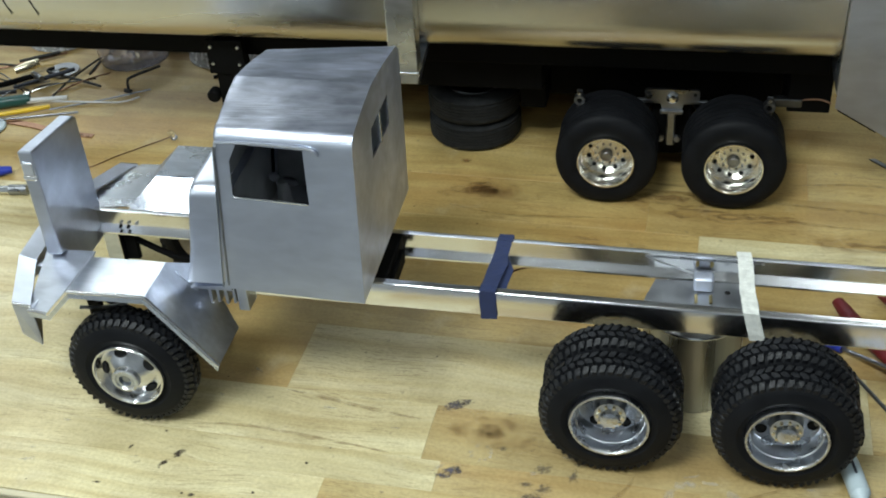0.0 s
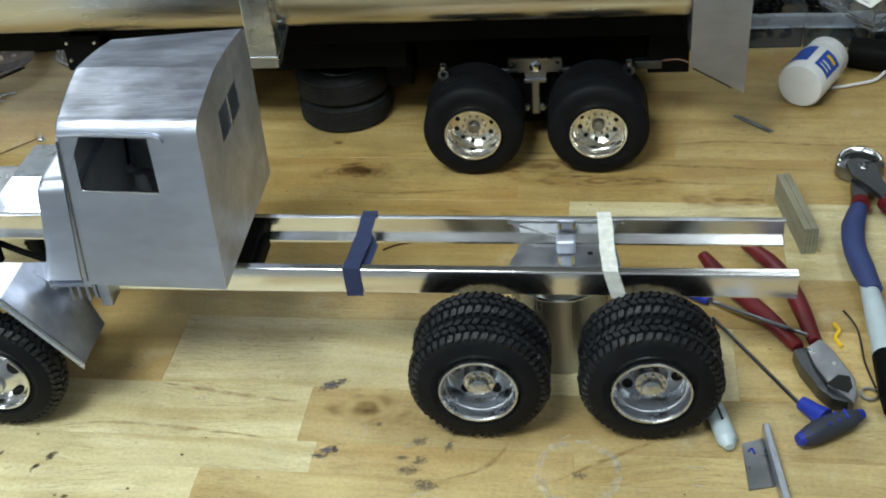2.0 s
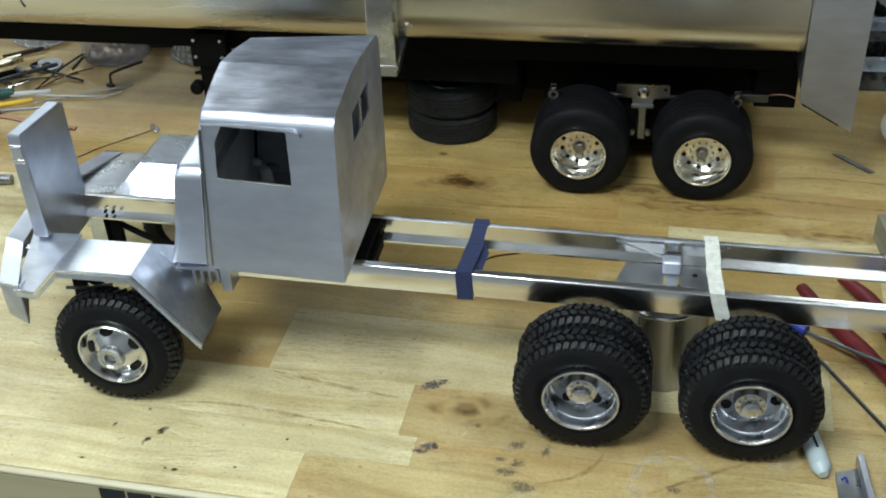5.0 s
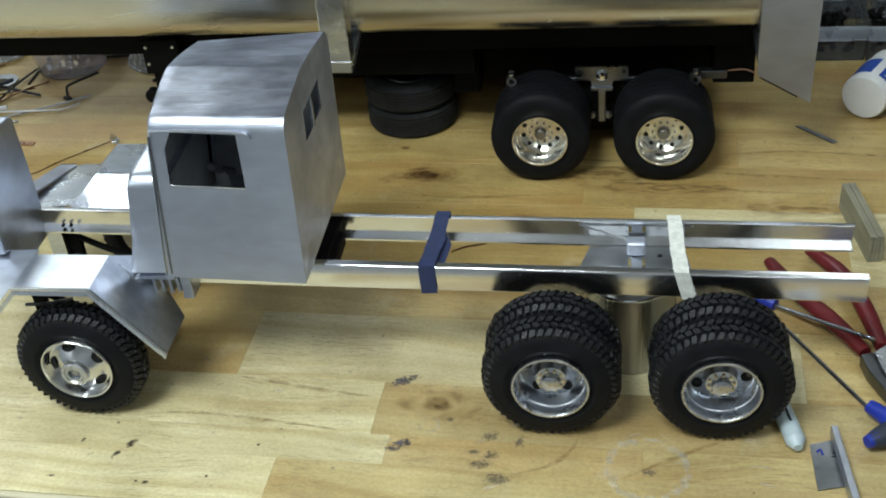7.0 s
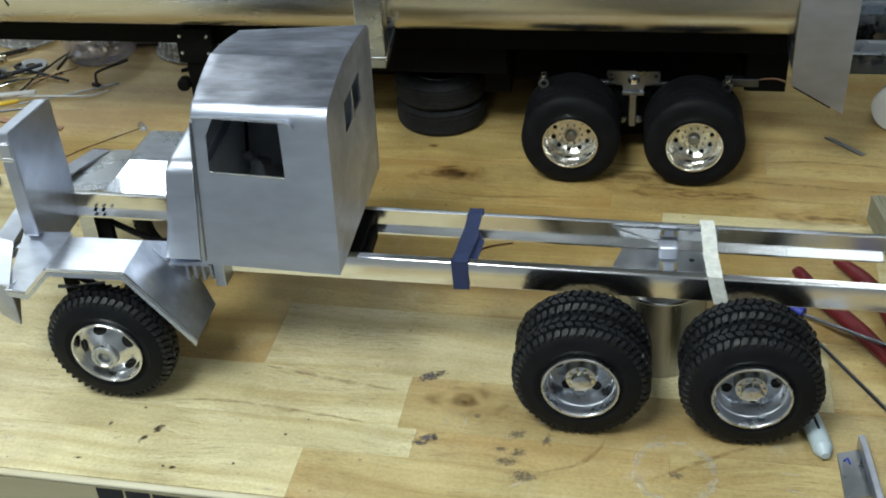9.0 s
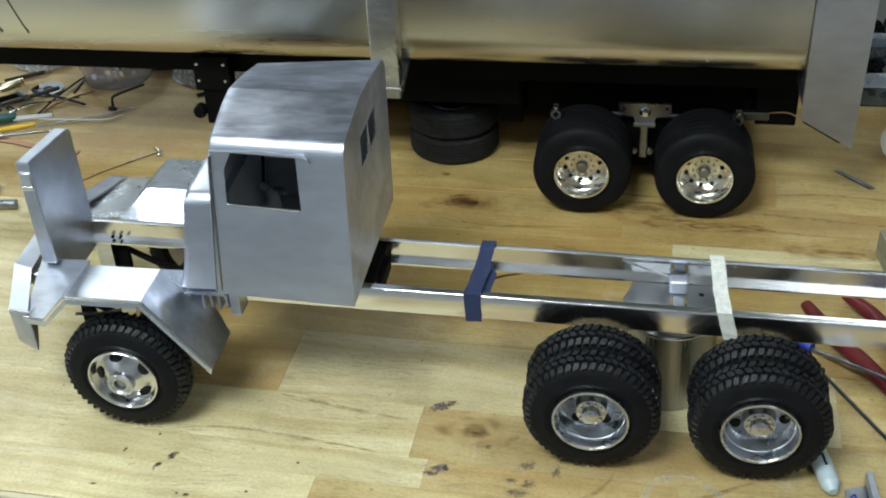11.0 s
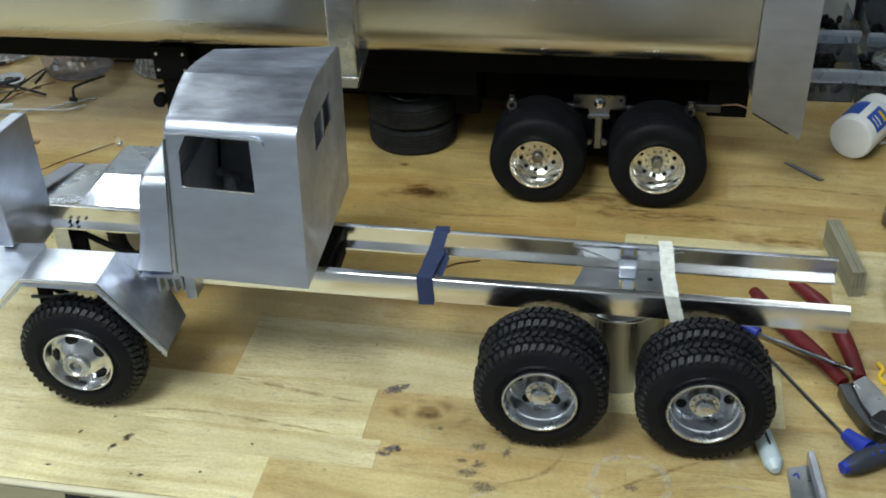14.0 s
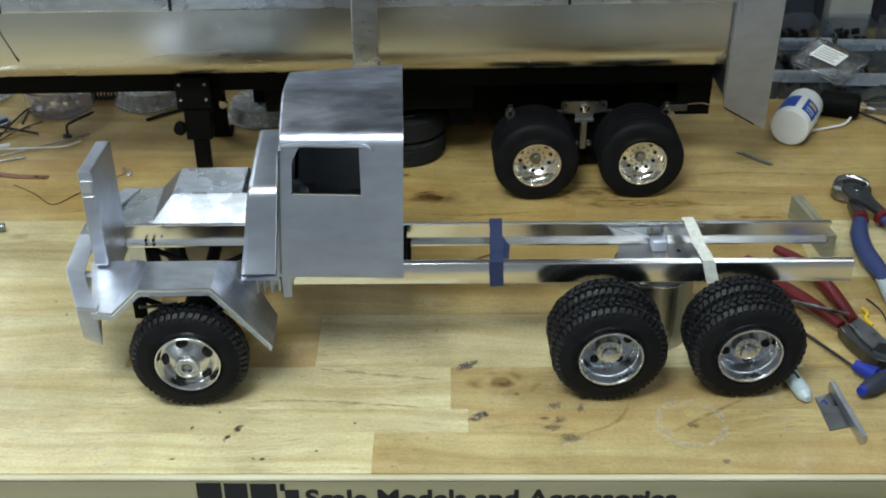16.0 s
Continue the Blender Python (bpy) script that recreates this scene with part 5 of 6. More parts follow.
# ---- loose things on the bench ----
def bottle():
    t = thing("glue_bottle", "white plastic bottle with blue label lying on its side", "bottle", pose(0.2310, 0.3660, 0.0189, 0, 0, -31))
    part("body", lathe([(0.0001, 0.0004), (0.0140, 0.0), (0.0175, 0.0008), (0.0188, 0.003), (0.0188, 0.041), (0.0180, 0.044), (0.0150, 0.046)], 40), WHITE_PLASTIC, t, smooth=True)
    part("cap", lathe([(0.0155, 0.046), (0.0176, 0.0464), (0.0176, 0.058), (0.0166, 0.0595), (0.0001, 0.0595)], 32), WHITE_PLASTIC, t, smooth=True)
    lab = bmesh.new()
    rows = []
    for y in (0.010, 0.036):
        rows.append([lab.verts.new((0.0190 * math.cos(radians(a)), y, 0.0190 * math.sin(radians(a)))) for a in range(20, 341, 10) if not 75 < a < 85])
    for k in range(len(rows[0]) - 1):
        if k != 5:
            lab.faces.new((rows[0][k], rows[0][k + 1], rows[1][k + 1], rows[1][k]))
    part("label", lab, BLUE_LABEL, t, "blue printed label", True)
    for k, (y0, y1) in enumerate(((0.027, 0.031), (0.019, 0.021), (0.014, 0.0155))):
        b = bmesh.new()
        ra = [[b.verts.new((0.0192 * math.cos(radians(a)), y, 0.0192 * math.sin(radians(a)))) for a in range(30, 66, 6)] for y in (y0, y1)]
        for q in range(len(ra[0]) - 1):
            b.faces.new((ra[0][q], ra[0][q + 1], ra[1][q + 1], ra[1][q]))
        part("print_bar", b, YELLOW if k == 0 else WHITE_PLASTIC, t)


def block():
    t = thing("wood_block", "weathered laminated scrap wood block standing on edge", "wood block", pose(0.206, 0.203, 0, 0, 0, 8))
    for k in range(4):
        part("ply", box(-0.0050 + k * 0.0025, -0.0050 + (k + 1) * 0.0025 - 0.0002, -0.034, 0.034, 0, 0.0215 - 0.0004 * (k % 2), 0.0003, 1), WOOD_BLOCK, t)


def grip(points, r, material, parent, name="grip", taper=(0.7, 1, 1, 1, 0.75), flat=0.8):
    return part(name, tube(points, r, 12, taper, flat), material, parent, smooth=True)


def side_cutters():
    t = thing("side_cutters", "steel side cutters with dark red grips", "pliers")
    z = 0.009
    part("jaw", prism([(0.1915, 0.0598), (0.2005, 0.0675), (0.2071, 0.0559), (0.2145, 0.0325), (0.2140, 0.0197), (0.2105, 0.0122), (0.2020, 0.0253), (0.1986, 0.0288), (0.1938, 0.0430)], 0.003, 0.0135, "z", 0.0006), STEEL, t)
    part("jaw", prism([(0.1840, 0.0600), (0.1922, 0.0626), (0.1961, 0.0458), (0.2009, 0.0310), (0.2109, 0.0146), (0.1996, 0.0187), (0.1933, 0.0279), (0.1864, 0.0457)], 0.002, 0.0110, "z", 0.0006), DARK_STEEL, t)
    # dark plate on the jaws for the shade in their hollow
    part("jaw_hollow_shade", prism([(0.1983, 0.0280), (0.2054, 0.0352), (0.2119, 0.0339), (0.2117, 0.0247), (0.2088, 0.0208), (0.2016, 0.0239)], 0.0136, 0.0140, "z"), DARK, t)
    grip([(0.139, 0.157, z), (0.153, 0.125, z), (0.171, 0.096, z), (0.1875, 0.0640, z)], 0.0058, RED_GRIP, t)
    grip([(0.167, 0.171, z), (0.184, 0.145, z), (0.193, 0.112, z), (0.1985, 0.0690, z)], 0.0058, RED_GRIP, t)


def end_nippers():
    t = thing("end_nippers", "steel end nippers with navy blue grips", "pliers")
    z = 0.010
    # the two curved jaws close in a round head with a dark hollow between them
    out = arc(0.2605, 0.2650, 0.0170, 200, -20, 22)
    part("jaw", prism(out + [(0.2700, 0.2540), (0.2560, 0.2500)], 0.0015, 0.0120, "z", 0.0020), STEEL, t, smooth=True)
    rim = [(x, y, 0.0128) for x, y in arc(0.2605, 0.2645, 0.0145, 185, -5, 14)]
    part("cutting_edge", tube(rim, 0.0031, 10, (0.7, 1.0, 1.2, 1.0, 0.6)), CHROME, t, "bright ground cutting edge", True)
    # the gap's shade is a dark plate laid on the head
    part("jaw_hollow_shade", prism([(0.2535, 0.2700), (0.2570, 0.2755), (0.2632, 0.2775), (0.2680, 0.2730), (0.2725, 0.2660), (0.2660, 0.2620), (0.2600, 0.2660)], 0.0121, 0.0132, "z"), DARK, t)
    part("pivot_plate", prism([(0.2485, 0.2580), (0.2520, 0.2640), (0.2585, 0.2655), (0.2660, 0.2610), (0.2705, 0.2535), (0.2690, 0.2350), (0.2745, 0.2170), (0.2660, 0.2120), (0.2580, 0.2310), (0.2500, 0.2420)], 0.0121, 0.0160, "z", 0.0010), DARK_STEEL, t, "dark grey steel pivot plate")
    part("pivot", lathe([(0.0001, 0.0166), (0.0036, 0.0166), (0.0042, 0.0160)], 20, "z"), STEEL, t, smooth=True, at=pose(0.2605, 0.2535, 0))
    part("arm", prism([(0.2500, 0.2430), (0.2620, 0.2380), (0.2560, 0.2120), (0.2465, 0.2140)], 0.0040, 0.0120, "z", 0.0008), DARK_STEEL, t)
    for p, q in (((0.2520, 0.2165, z), (0.2505, 0.2100, z)), ((0.2690, 0.2170, z), (0.2715, 0.2110, z))):
        part("collar", tube([p, q], 0.0068, 12), RED_GRIP, t, "dark red collar", True)
    grip([(0.2505, 0.2125, z), (0.2420, 0.1880, z), (0.2385, 0.1640, z), (0.2395, 0.1400, z), (0.2420, 0.1180, z)], 0.0078, NAVY_GRIP, t)
    grip([(0.2715, 0.2120, z), (0.2850, 0.1900, z), (0.2960, 0.1650, z), (0.3020, 0.1320, z)], 0.0078, NAVY_GRIP, t)


def t_handle():
    t = thing("t_handle_key", "hex key with blue and black plastic t-handle", "hex key")
    z = 0.008
    part("shaft", tube([(0.1407, 0.0999, 0.002), (0.1827, 0.0177, 0.006)], 0.0013, 6), DARK_STEEL, t)
    part("neck", tube([(0.1827, 0.0177, z), (0.1883, 0.0115, z), (0.1939, 0.0053, z)], 0.0052, 12, (0.8, 0.95, 1.25)), BLUE_GRIP, t, smooth=True)
    part("handle", tube([(0.1774, -0.0118, z), (0.1849, -0.0076, z), (0.1958, -0.0006, z), (0.2074, 0.0050, z), (0.2149, 0.0092, z)], 0.0068, 14, (0.5, 0.9, 1.0, 0.8, 0.35)), DARK_GRIP, t, "dark soft handle with blue ends", True)
    for p, q in (((0.1767, -0.0122, z), (0.1827, -0.0089, z)), ((0.2123, 0.0077, z), (0.2155, 0.0095, z))):
        part("end_cap", tube([p, q], 0.0054, 12, (0.65, 1.0) if p[0] < 0.19 else (0.75, 0.5)), BLUE_GRIP, t, smooth=True)
    for p, q in (((0.1946, -0.0056, z), (0.1927, 0.0014, z)), ((0.1999, -0.0027, z), (0.1979, 0.0043, z)), ((0.2051, 0.0003, z), (0.2037, 0.0064, z))):
        part("stripe", tube([(p[0], p[1], 0.0133), (q[0], q[1], 0.0133)], 0.0011, 6), BLUE_GRIP, t)
    s = thing("screwdriver", "thin steel screwdriver with bright blue handle", "screwdriver")
    part("shaft", tube([(0.1385, 0.1155, 0.004), (0.1925, 0.0665, 0.0170)], 0.0013, 8), STEEL, s)
    part("handle", tube([(0.1150, 0.1330, 0.0055), (0.128, 0.1240, 0.0055), (0.1395, 0.1145, 0.0050)], 0.0055, 12, (0.8, 1, 0.7)), BLUE_GRIP, s, smooth=True)


def small_tools():
    # pale marker by the rear tyre
    t = thing("plastic_marker", "pale plastic marker lying under the rear tyre", "marker")
    part("body", tube([(0.1255, 0.040, 0.0058), (0.1335, 0.014, 0.0058), (0.1385, -0.010, 0.0055)], 0.0058, 14, (0.8, 1, 1.0)), PALE_PLASTIC, t, smooth=True)
    part("tip", tube([(0.1385, -0.010, 0.0055), (0.1395, -0.0155, 0.0052)], 0.0058, 14, (1.0, 0.45)), PALE_PLASTIC, t, smooth=True)
    part("clip", tube([(0.1335, 0.016, 0.0118), (0.1365, 0.000, 0.0118)], 0.0008), DARK_GRIP, t)
    s = thing("set_square", "small steel engineer's square lying flat", "square")
    part("blade", prism([(0.1470, -0.0085), (0.1600, -0.0040), (0.1625, -0.0395), (0.1472, -0.0430)], 0.0002, 0.0012, "z"), STEEL, s)
    part("stock", prism([(0.1592, 0.0012), (0.1628, 0.0018), (0.1672, -0.0560), (0.1632, -0.0575)], 0.0002, 0.0075, "z", 0.0004), ALU_CAB, s)
    part("mark", tube([(0.1500, -0.0145, 0.0014), (0.1522, -0.0125, 0.0014), (0.1532, -0.0165, 0.0014)], 0.0006, 6), BLUE_GRIP, s)
    p = thing("marker_pen", "pale grey and black marker pen", "pen")
    part("barrel", tube([(0.2405, 0.128, 0.0075), (0.2395, 0.090, 0.0075), (0.2375, 0.058, 0.0075)], 0.0074, 16, (0.7, 1, 1)), PALE_PLASTIC, p, smooth=True)
    part("cap", tube([(0.2375, 0.058, 0.0075), (0.2355, 0.030, 0.0075), (0.2340, 0.012, 0.0075)], 0.0078, 16, (1, 1, 0.85)), BLACK, p, smooth=True)
    w = thing("wire_offcut", "thin dark wire offcut", "wire")
    part("wire", tube([(0.2230, 0.1085, 0.001), (0.2275, 0.088, 0.003), (0.2270, 0.060, 0.001), (0.2290, 0.038, 0.001)], 0.0007, 6), INK, w)
    w = thing("wire_offcut", "short yellow wire offcut", "wire")
    part("wire", tube([(0.2150, 0.0955, 0.001), (0.2165, 0.088, 0.002), (0.2135, 0.082, 0.001), (0.2160, 0.074, 0.001)], 0.0014, 6), YELLOW, w)
    r = thing("key_ring", "small dark steel ring", "ring")
    part("ring", lathe([(0.0042, 0.0004), (0.0056, 0.0004), (0.0056, 0.0022), (0.0042, 0.0022)], 20, "z", True), STEEL, r, at=pose(0.2245, 0.032, 0))
    f = thing("steel_strip", "short dark steel strip lying flat", "metal strip")
    part("strip", prism([(0.1790, 0.3535), (0.1835, 0.3545), (0.2085, 0.3285), (0.2040, 0.3265)], 0.0002, 0.0010, "z"), STEEL, f)


def left_clutter():
    b = thing("plastic_bowl", "clear plastic tub holding small bright hardware", "bowl", pose(-0.492, 0.480, 0))
    part("tub", lathe([(0.0001, 0.0006), (0.030, 0.0006), (0.033, 0.002), (0.0385, 0.030), (0.0405, 0.0305), (0.0400, 0.0315), (0.0375, 0.031), (0.0320, 0.0030), (0.0001, 0.0018)], 40, "z"), VIOLET_CLEAR, b, smooth=True)
    rng = random.Random(5)
    for k in range(22):
        a, r = rng.uniform(0, 6.28), 0.029 * math.sqrt(rng.random())
        part("hardware", moved(nut(rng.uniform(0.0022, 0.0040), rng.uniform(0.002, 0.004), 0), pose(r * math.cos(a), r * math.sin(a), rng.uniform(0.004, 0.009), rng.uniform(0, 180), rng.uniform(0, 180), 0)), CHROME, b)
    for x, y, r in ((-0.404, 0.498, 0.035), (-0.286, 0.455, 0.032), (-0.586, 0.520, 0.034)):
        c = thing("clear_lid_pack", "shallow clear plastic packet with printed card", "packet", pose(x, y, 0))
        part("dome", lathe([(r, 0.0004), (r * 0.97, 0.008), (r * 0.86, 0.016), (r * 0.6, 0.017), (0.0001, 0.017)], 36, "z"), HAZE, c, smooth=True)
        part("rim", lathe([(r * 0.98, 0.0002), (r * 1.06, 0.0004), (r * 1.06, 0.0016), (r * 0.98, 0.0020)], 36, "z", True), HAZE, c, "hazy plastic rim")
        part("card", lathe([(r * 0.7, 0.0003), (0.0001, 0.0003), (0.0001, 0.0012), (r * 0.7, 0.0012)], 24, "z"), GREY_LABEL, c)
    o = thing("coil_spring", "small black coil spring lying on the bench", "spring", pose(-0.450, 0.499, 0.0075, 0, 0, 5))
    part("coil", tube([(-0.015 + 0.0006 * k, 0.0065 * math.cos(1.05 * k), 0.0065 * math.sin(1.05 * k)) for k in range(52)], 0.0011, 6), INK, o)
    o = thing("split_ring", "bright steel split ring standing by the landing leg", "ring", pose(-0.3195, 0.4150, 0.0240, 0, 0, 20))
    part("ring", lathe([(0.0046, -0.0010), (0.0062, -0.0010), (0.0062, 0.0010), (0.0046, 0.0010)], 24, "y", True), CHROME, o)
    part("tag", tube([(0.0, 0.0, -0.006), (0.0008, 0.0, -0.015), (0.0, 0.0, -0.0238)], 0.0016, 8), SATIN, o)
    o = thing("rod", "short dark rod on the bench under the trailer", "rod")
    part("rod", tube([(-0.399, 0.444, 0.0016), (-0.385, 0.455, 0.0016), (-0.365, 0.467, 0.0016)], 0.0015, 6), INK, o)
    w = thing("washer", "large flat grey steel washer", "washer", pose(-0.552, 0.446, 0))
    part("ring", lathe([(0.0048, 0.0002), (0.0150, 0.0002), (0.0150, 0.0022), (0.0048, 0.0022)], 32, "z", True), STEEL, w)
    d = thing("polishing_disc", "grey disc with brass arbor standing up", "disc", pose(-0.5735, 0.3345, 0))
    part("disc", lathe([(0.0001, 0.0004), (0.0165, 0.0004), (0.0170, 0.0015), (0.0160, 0.0026), (0.0001, 0.0030)], 36, "z"), PALE_PLASTIC, d, smooth=True)
    part("collar", lathe([(0.0042, 0.003), (0.0036, 0.010), (0.0030, 0.014), (0.0001, 0.0142)], 16, "z"), SATIN, d, smooth=True)
    part("arbor", lathe([(0.0017, 0.012), (0.0017, 0.038), (0.0012, 0.039), (0.0001, 0.039)], 12, "z"), PALE_BRASS, d)
    p = thing("pen", "blue ballpoint pen with pale barrel", "pen")
    part("cap", tube([(-0.5370, 0.2520, 0.0048), (-0.5250, 0.2590, 0.0048), (-0.5125, 0.2650, 0.0045)], 0.0046, 12, (1, 1, 0.6)), BLUE_GRIP, p, smooth=True)
    part("barrel", tube([(-0.5900, 0.2200, 0.0045), (-0.5370, 0.2520, 0.0045)], 0.0040, 12), WHITE_PLASTIC, p, smooth=True)
    c = thing("wire_connector", "small clear plastic wire connector", "connector", pose(-0.3975, 0.3345, 0.003, 0, 0, 40))
    part("sleeve", lathe([(0.0012, -0.006), (0.0030, -0.005), (0.0030, 0.004), (0.0016, 0.007)], 14), CLEAR, c, smooth=True)
    s = thing("socket_bit", "small bright steel nut driver bit", "socket")
    part("shank", tube([(-0.5140, 0.2340, 0.0042), (-0.4990, 0.2355, 0.0042)], 0.0034, 6), CHROME, s)
    part("socket", tube([(-0.4990, 0.2355, 0.0044), (-0.4840, 0.2372, 0.0044)], 0.0042, 16), STEEL, s, smooth=True)
    c = thing("copper_strip", "flat copper strip on the bench", "metal strip")
    part("strip", prism([(-0.560, 0.3520), (-0.535, 0.3470), (-0.500, 0.3360), (-0.470, 0.3330), (-0.470, 0.3270), (-0.502, 0.3300), (-0.537, 0.3400), (-0.562, 0.3445)], 0.0002, 0.0012, "z"), COPPER, c)
    for pts, r, m, lab in (
        ([(-0.540, 0.383, 0.003), (-0.497, 0.385, 0.003), (-0.469, 0.389, 0.002), (-0.455, 0.400, 0.002)], 0.0008, WHITE_PLASTIC, "thin white insulated wire"),
        ([(-0.530, 0.370, 0.002), (-0.487, 0.392, 0.002), (-0.450, 0.415, 0.002)], 0.0008, STEEL, "thin steel rod"),
        ([(-0.539, 0.391, 0.002), (-0.533, 0.428, 0.004), (-0.525, 0.473, 0.002), (-0.523, 0.441, 0.001)], 0.0010, INK, "bent dark rod"),
        ([(-0.540, 0.397, 0.002), (-0.521, 0.421, 0.004), (-0.503, 0.444, 0.002)], 0.0008, COPPER, "thin copper rod"),
        ([(-0.563, 0.448, 0.003), (-0.562, 0.435, 0.005), (-0.532, 0.426, 0.004), (-0.501, 0.417, 0.002)], 0.0013, INK, "black hex key"),
        ([(-0.640, 0.430, 0.002), (-0.600, 0.455, 0.002), (-0.565, 0.482, 0.002)], 0.0010, COPPER, "thin copper wire"),
        ([(-0.497, 0.316, 0.001), (-0.474, 0.299, 0.001), (-0.453, 0.280, 0.001), (-0.433, 0.301, 0.001), (-0.399, 0.335, 0.001)], 0.00042, COPPER, "bent thin copper wire"),
        ([(-0.082, 0.175, 0.001), (-0.073, 0.181, 0.001), (-0.058, 0.186, 0.001)], 0.0006, COPPER, "short copper wire"),
    ):
        o = thing("rod", lab + " on the bench", "rod")
        part("rod", tube(pts, r, 6), m, o)
    k = thing("hex_key", "bent black hex key standing on edge", "hex key")
    part("bar", tube([(-0.470, 0.411, 0.002), (-0.4705, 0.413, 0.010), (-0.468, 0.418, 0.0125), (-0.452, 0.446, 0.010)], 0.0013, 6), INK, k)
    part("foot", tube([(-0.474, 0.411, 0.002), (-0.467, 0.409, 0.0022)], 0.0020, 8), INK, k)
    rng = random.Random(3)
    pens = (((-0.640, 0.345, 0.006), (-0.553, 0.381, 0.006), 0.0058, GREEN_DARK, "dark green tool handle"), ((-0.650, 0.372, 0.005), (-0.575, 0.395, 0.005), 0.0045, DARK_GRIP, "dark plastic tool handle"),
            ((-0.572, 0.352, 0.004), (-0.530, 0.372, 0.004), 0.0045, YELLOW, "yellow knife handle"), ((-0.585, 0.340, 0.003), (-0.500, 0.366, 0.003), 0.0022, STEEL, "thin grey steel blade"),
            ((-0.575, 0.372, 0.005), (-0.520, 0.388, 0.005), 0.0048, WHITE_PLASTIC, "white plastic handle"), ((-0.610, 0.390, 0.006), (-0.570, 0.425, 0.006), 0.0055, BLACK, "black pliers handle"),
            ((-0.580, 0.400, 0.006), (-0.535, 0.437, 0.008), 0.0042, DARK_GRIP, "dark pliers handle"), ((-0.590, 0.425, 0.010), (-0.572, 0.440, 0.012), 0.0090, PALE_BRASS, "small brass fitting"),
            ((-0.572, 0.425, 0.008), (-0.556, 0.412, 0.010), 0.0060, STEEL, "steel tool joint"), ((-0.60, 0.452, 0.006), (-0.565, 0.470, 0.008), 0.0035, INK, "black hex driver"))
    for p0, p1, r, m, lab in pens:
        o = thing("hand_tool", lab + " lying in the tool pile", "tool")
        mid = [(a + c) / 2 for a, c in zip(p0, p1)]
        part("handle", tube([p0, mid, p1], r * (0.95 if m is GREEN_DARK else 0.52), 12, (0.75, 1.0, 0.85)), m, o, smooth=True)
    for k in range(6):
        x, y, a, ln = rng.uniform(-0.62, -0.54), rng.uniform(0.345, 0.47), rng.uniform(0.1, 1.1) * rng.choice((1, 1, 1, -0.6)), rng.uniform(0.02, 0.045)
        m, lab = rng.choice(((INK, "thin black rod"), (INK, "thin black rod"), (STEEL, "thin steel needle file"), (CHROME, "bright steel drill"), (STEEL, "thin steel needle file")))
        o = thing("rod", lab + " lying in the tool pile", "rod")
        dx, dy = ln * math.cos(a), ln * math.sin(a)
        part("rod", tube([(x - dx, y - dy, 0.0016), (x, y + 0.002, 0.006), (x + dx, y + dy, 0.0016)], rng.uniform(0.0005, 0.0010), 6), m, o)
    o = thing("parts_spool", "dark grey ribbed plastic cap", "cap", pose(-0.652, 0.436, 0))
    part("cap", lathe([(0.0001, 0.0), (0.015, 0.0), (0.016, 0.002), (0.0155, 0.014), (0.013, 0.016), (0.0001, 0.016)], 30, "z"), DARK_GRIP, o, smooth=True)


def parts_box(x, y, turn, lx, ly, h, label):
    t = thing("parts_box", label, "storage box", pose(x, y, 0, 0, 0, turn))
    th = 0.0012
    part("base", box(-lx, lx, -ly, ly, 0.0003, th), CLEAR_DARK, t)
    part("front", box(-lx, lx, -ly, -ly + th, th, h - 0.013), CLEAR_DARK, t)
    part("lip", box(-lx - 0.0015, lx + 0.0015, -ly - 0.006, -ly + th, h - 0.0125, h, 0.0022), SMOKE, t, "frosted plastic front lip", True)
    part("back", box(-lx, lx, ly - th, ly, th, h), CLEAR_DARK, t)
    part("side", box(-lx, -lx + th, -ly + th + 0.0002, ly - th, th, h - 0.001), CLEAR_DARK, t)
    part("side", box(lx - th, lx, -ly + th + 0.0002, ly - th, th, h - 0.001), CLEAR_DARK, t)
    rng = random.Random(int(1000 * x))
    for k in range(60):
        part("fastener", moved(nut(rng.uniform(0.002, 0.004), rng.uniform(0.003, 0.010), 0), pose(rng.uniform(-lx + 0.006, lx - 0.006), rng.uniform(-ly + 0.008, ly - 0.006), rng.uniform(0.003, 0.020), rng.uniform(0, 180), rng.uniform(0, 180), 0)), BLACK, t)


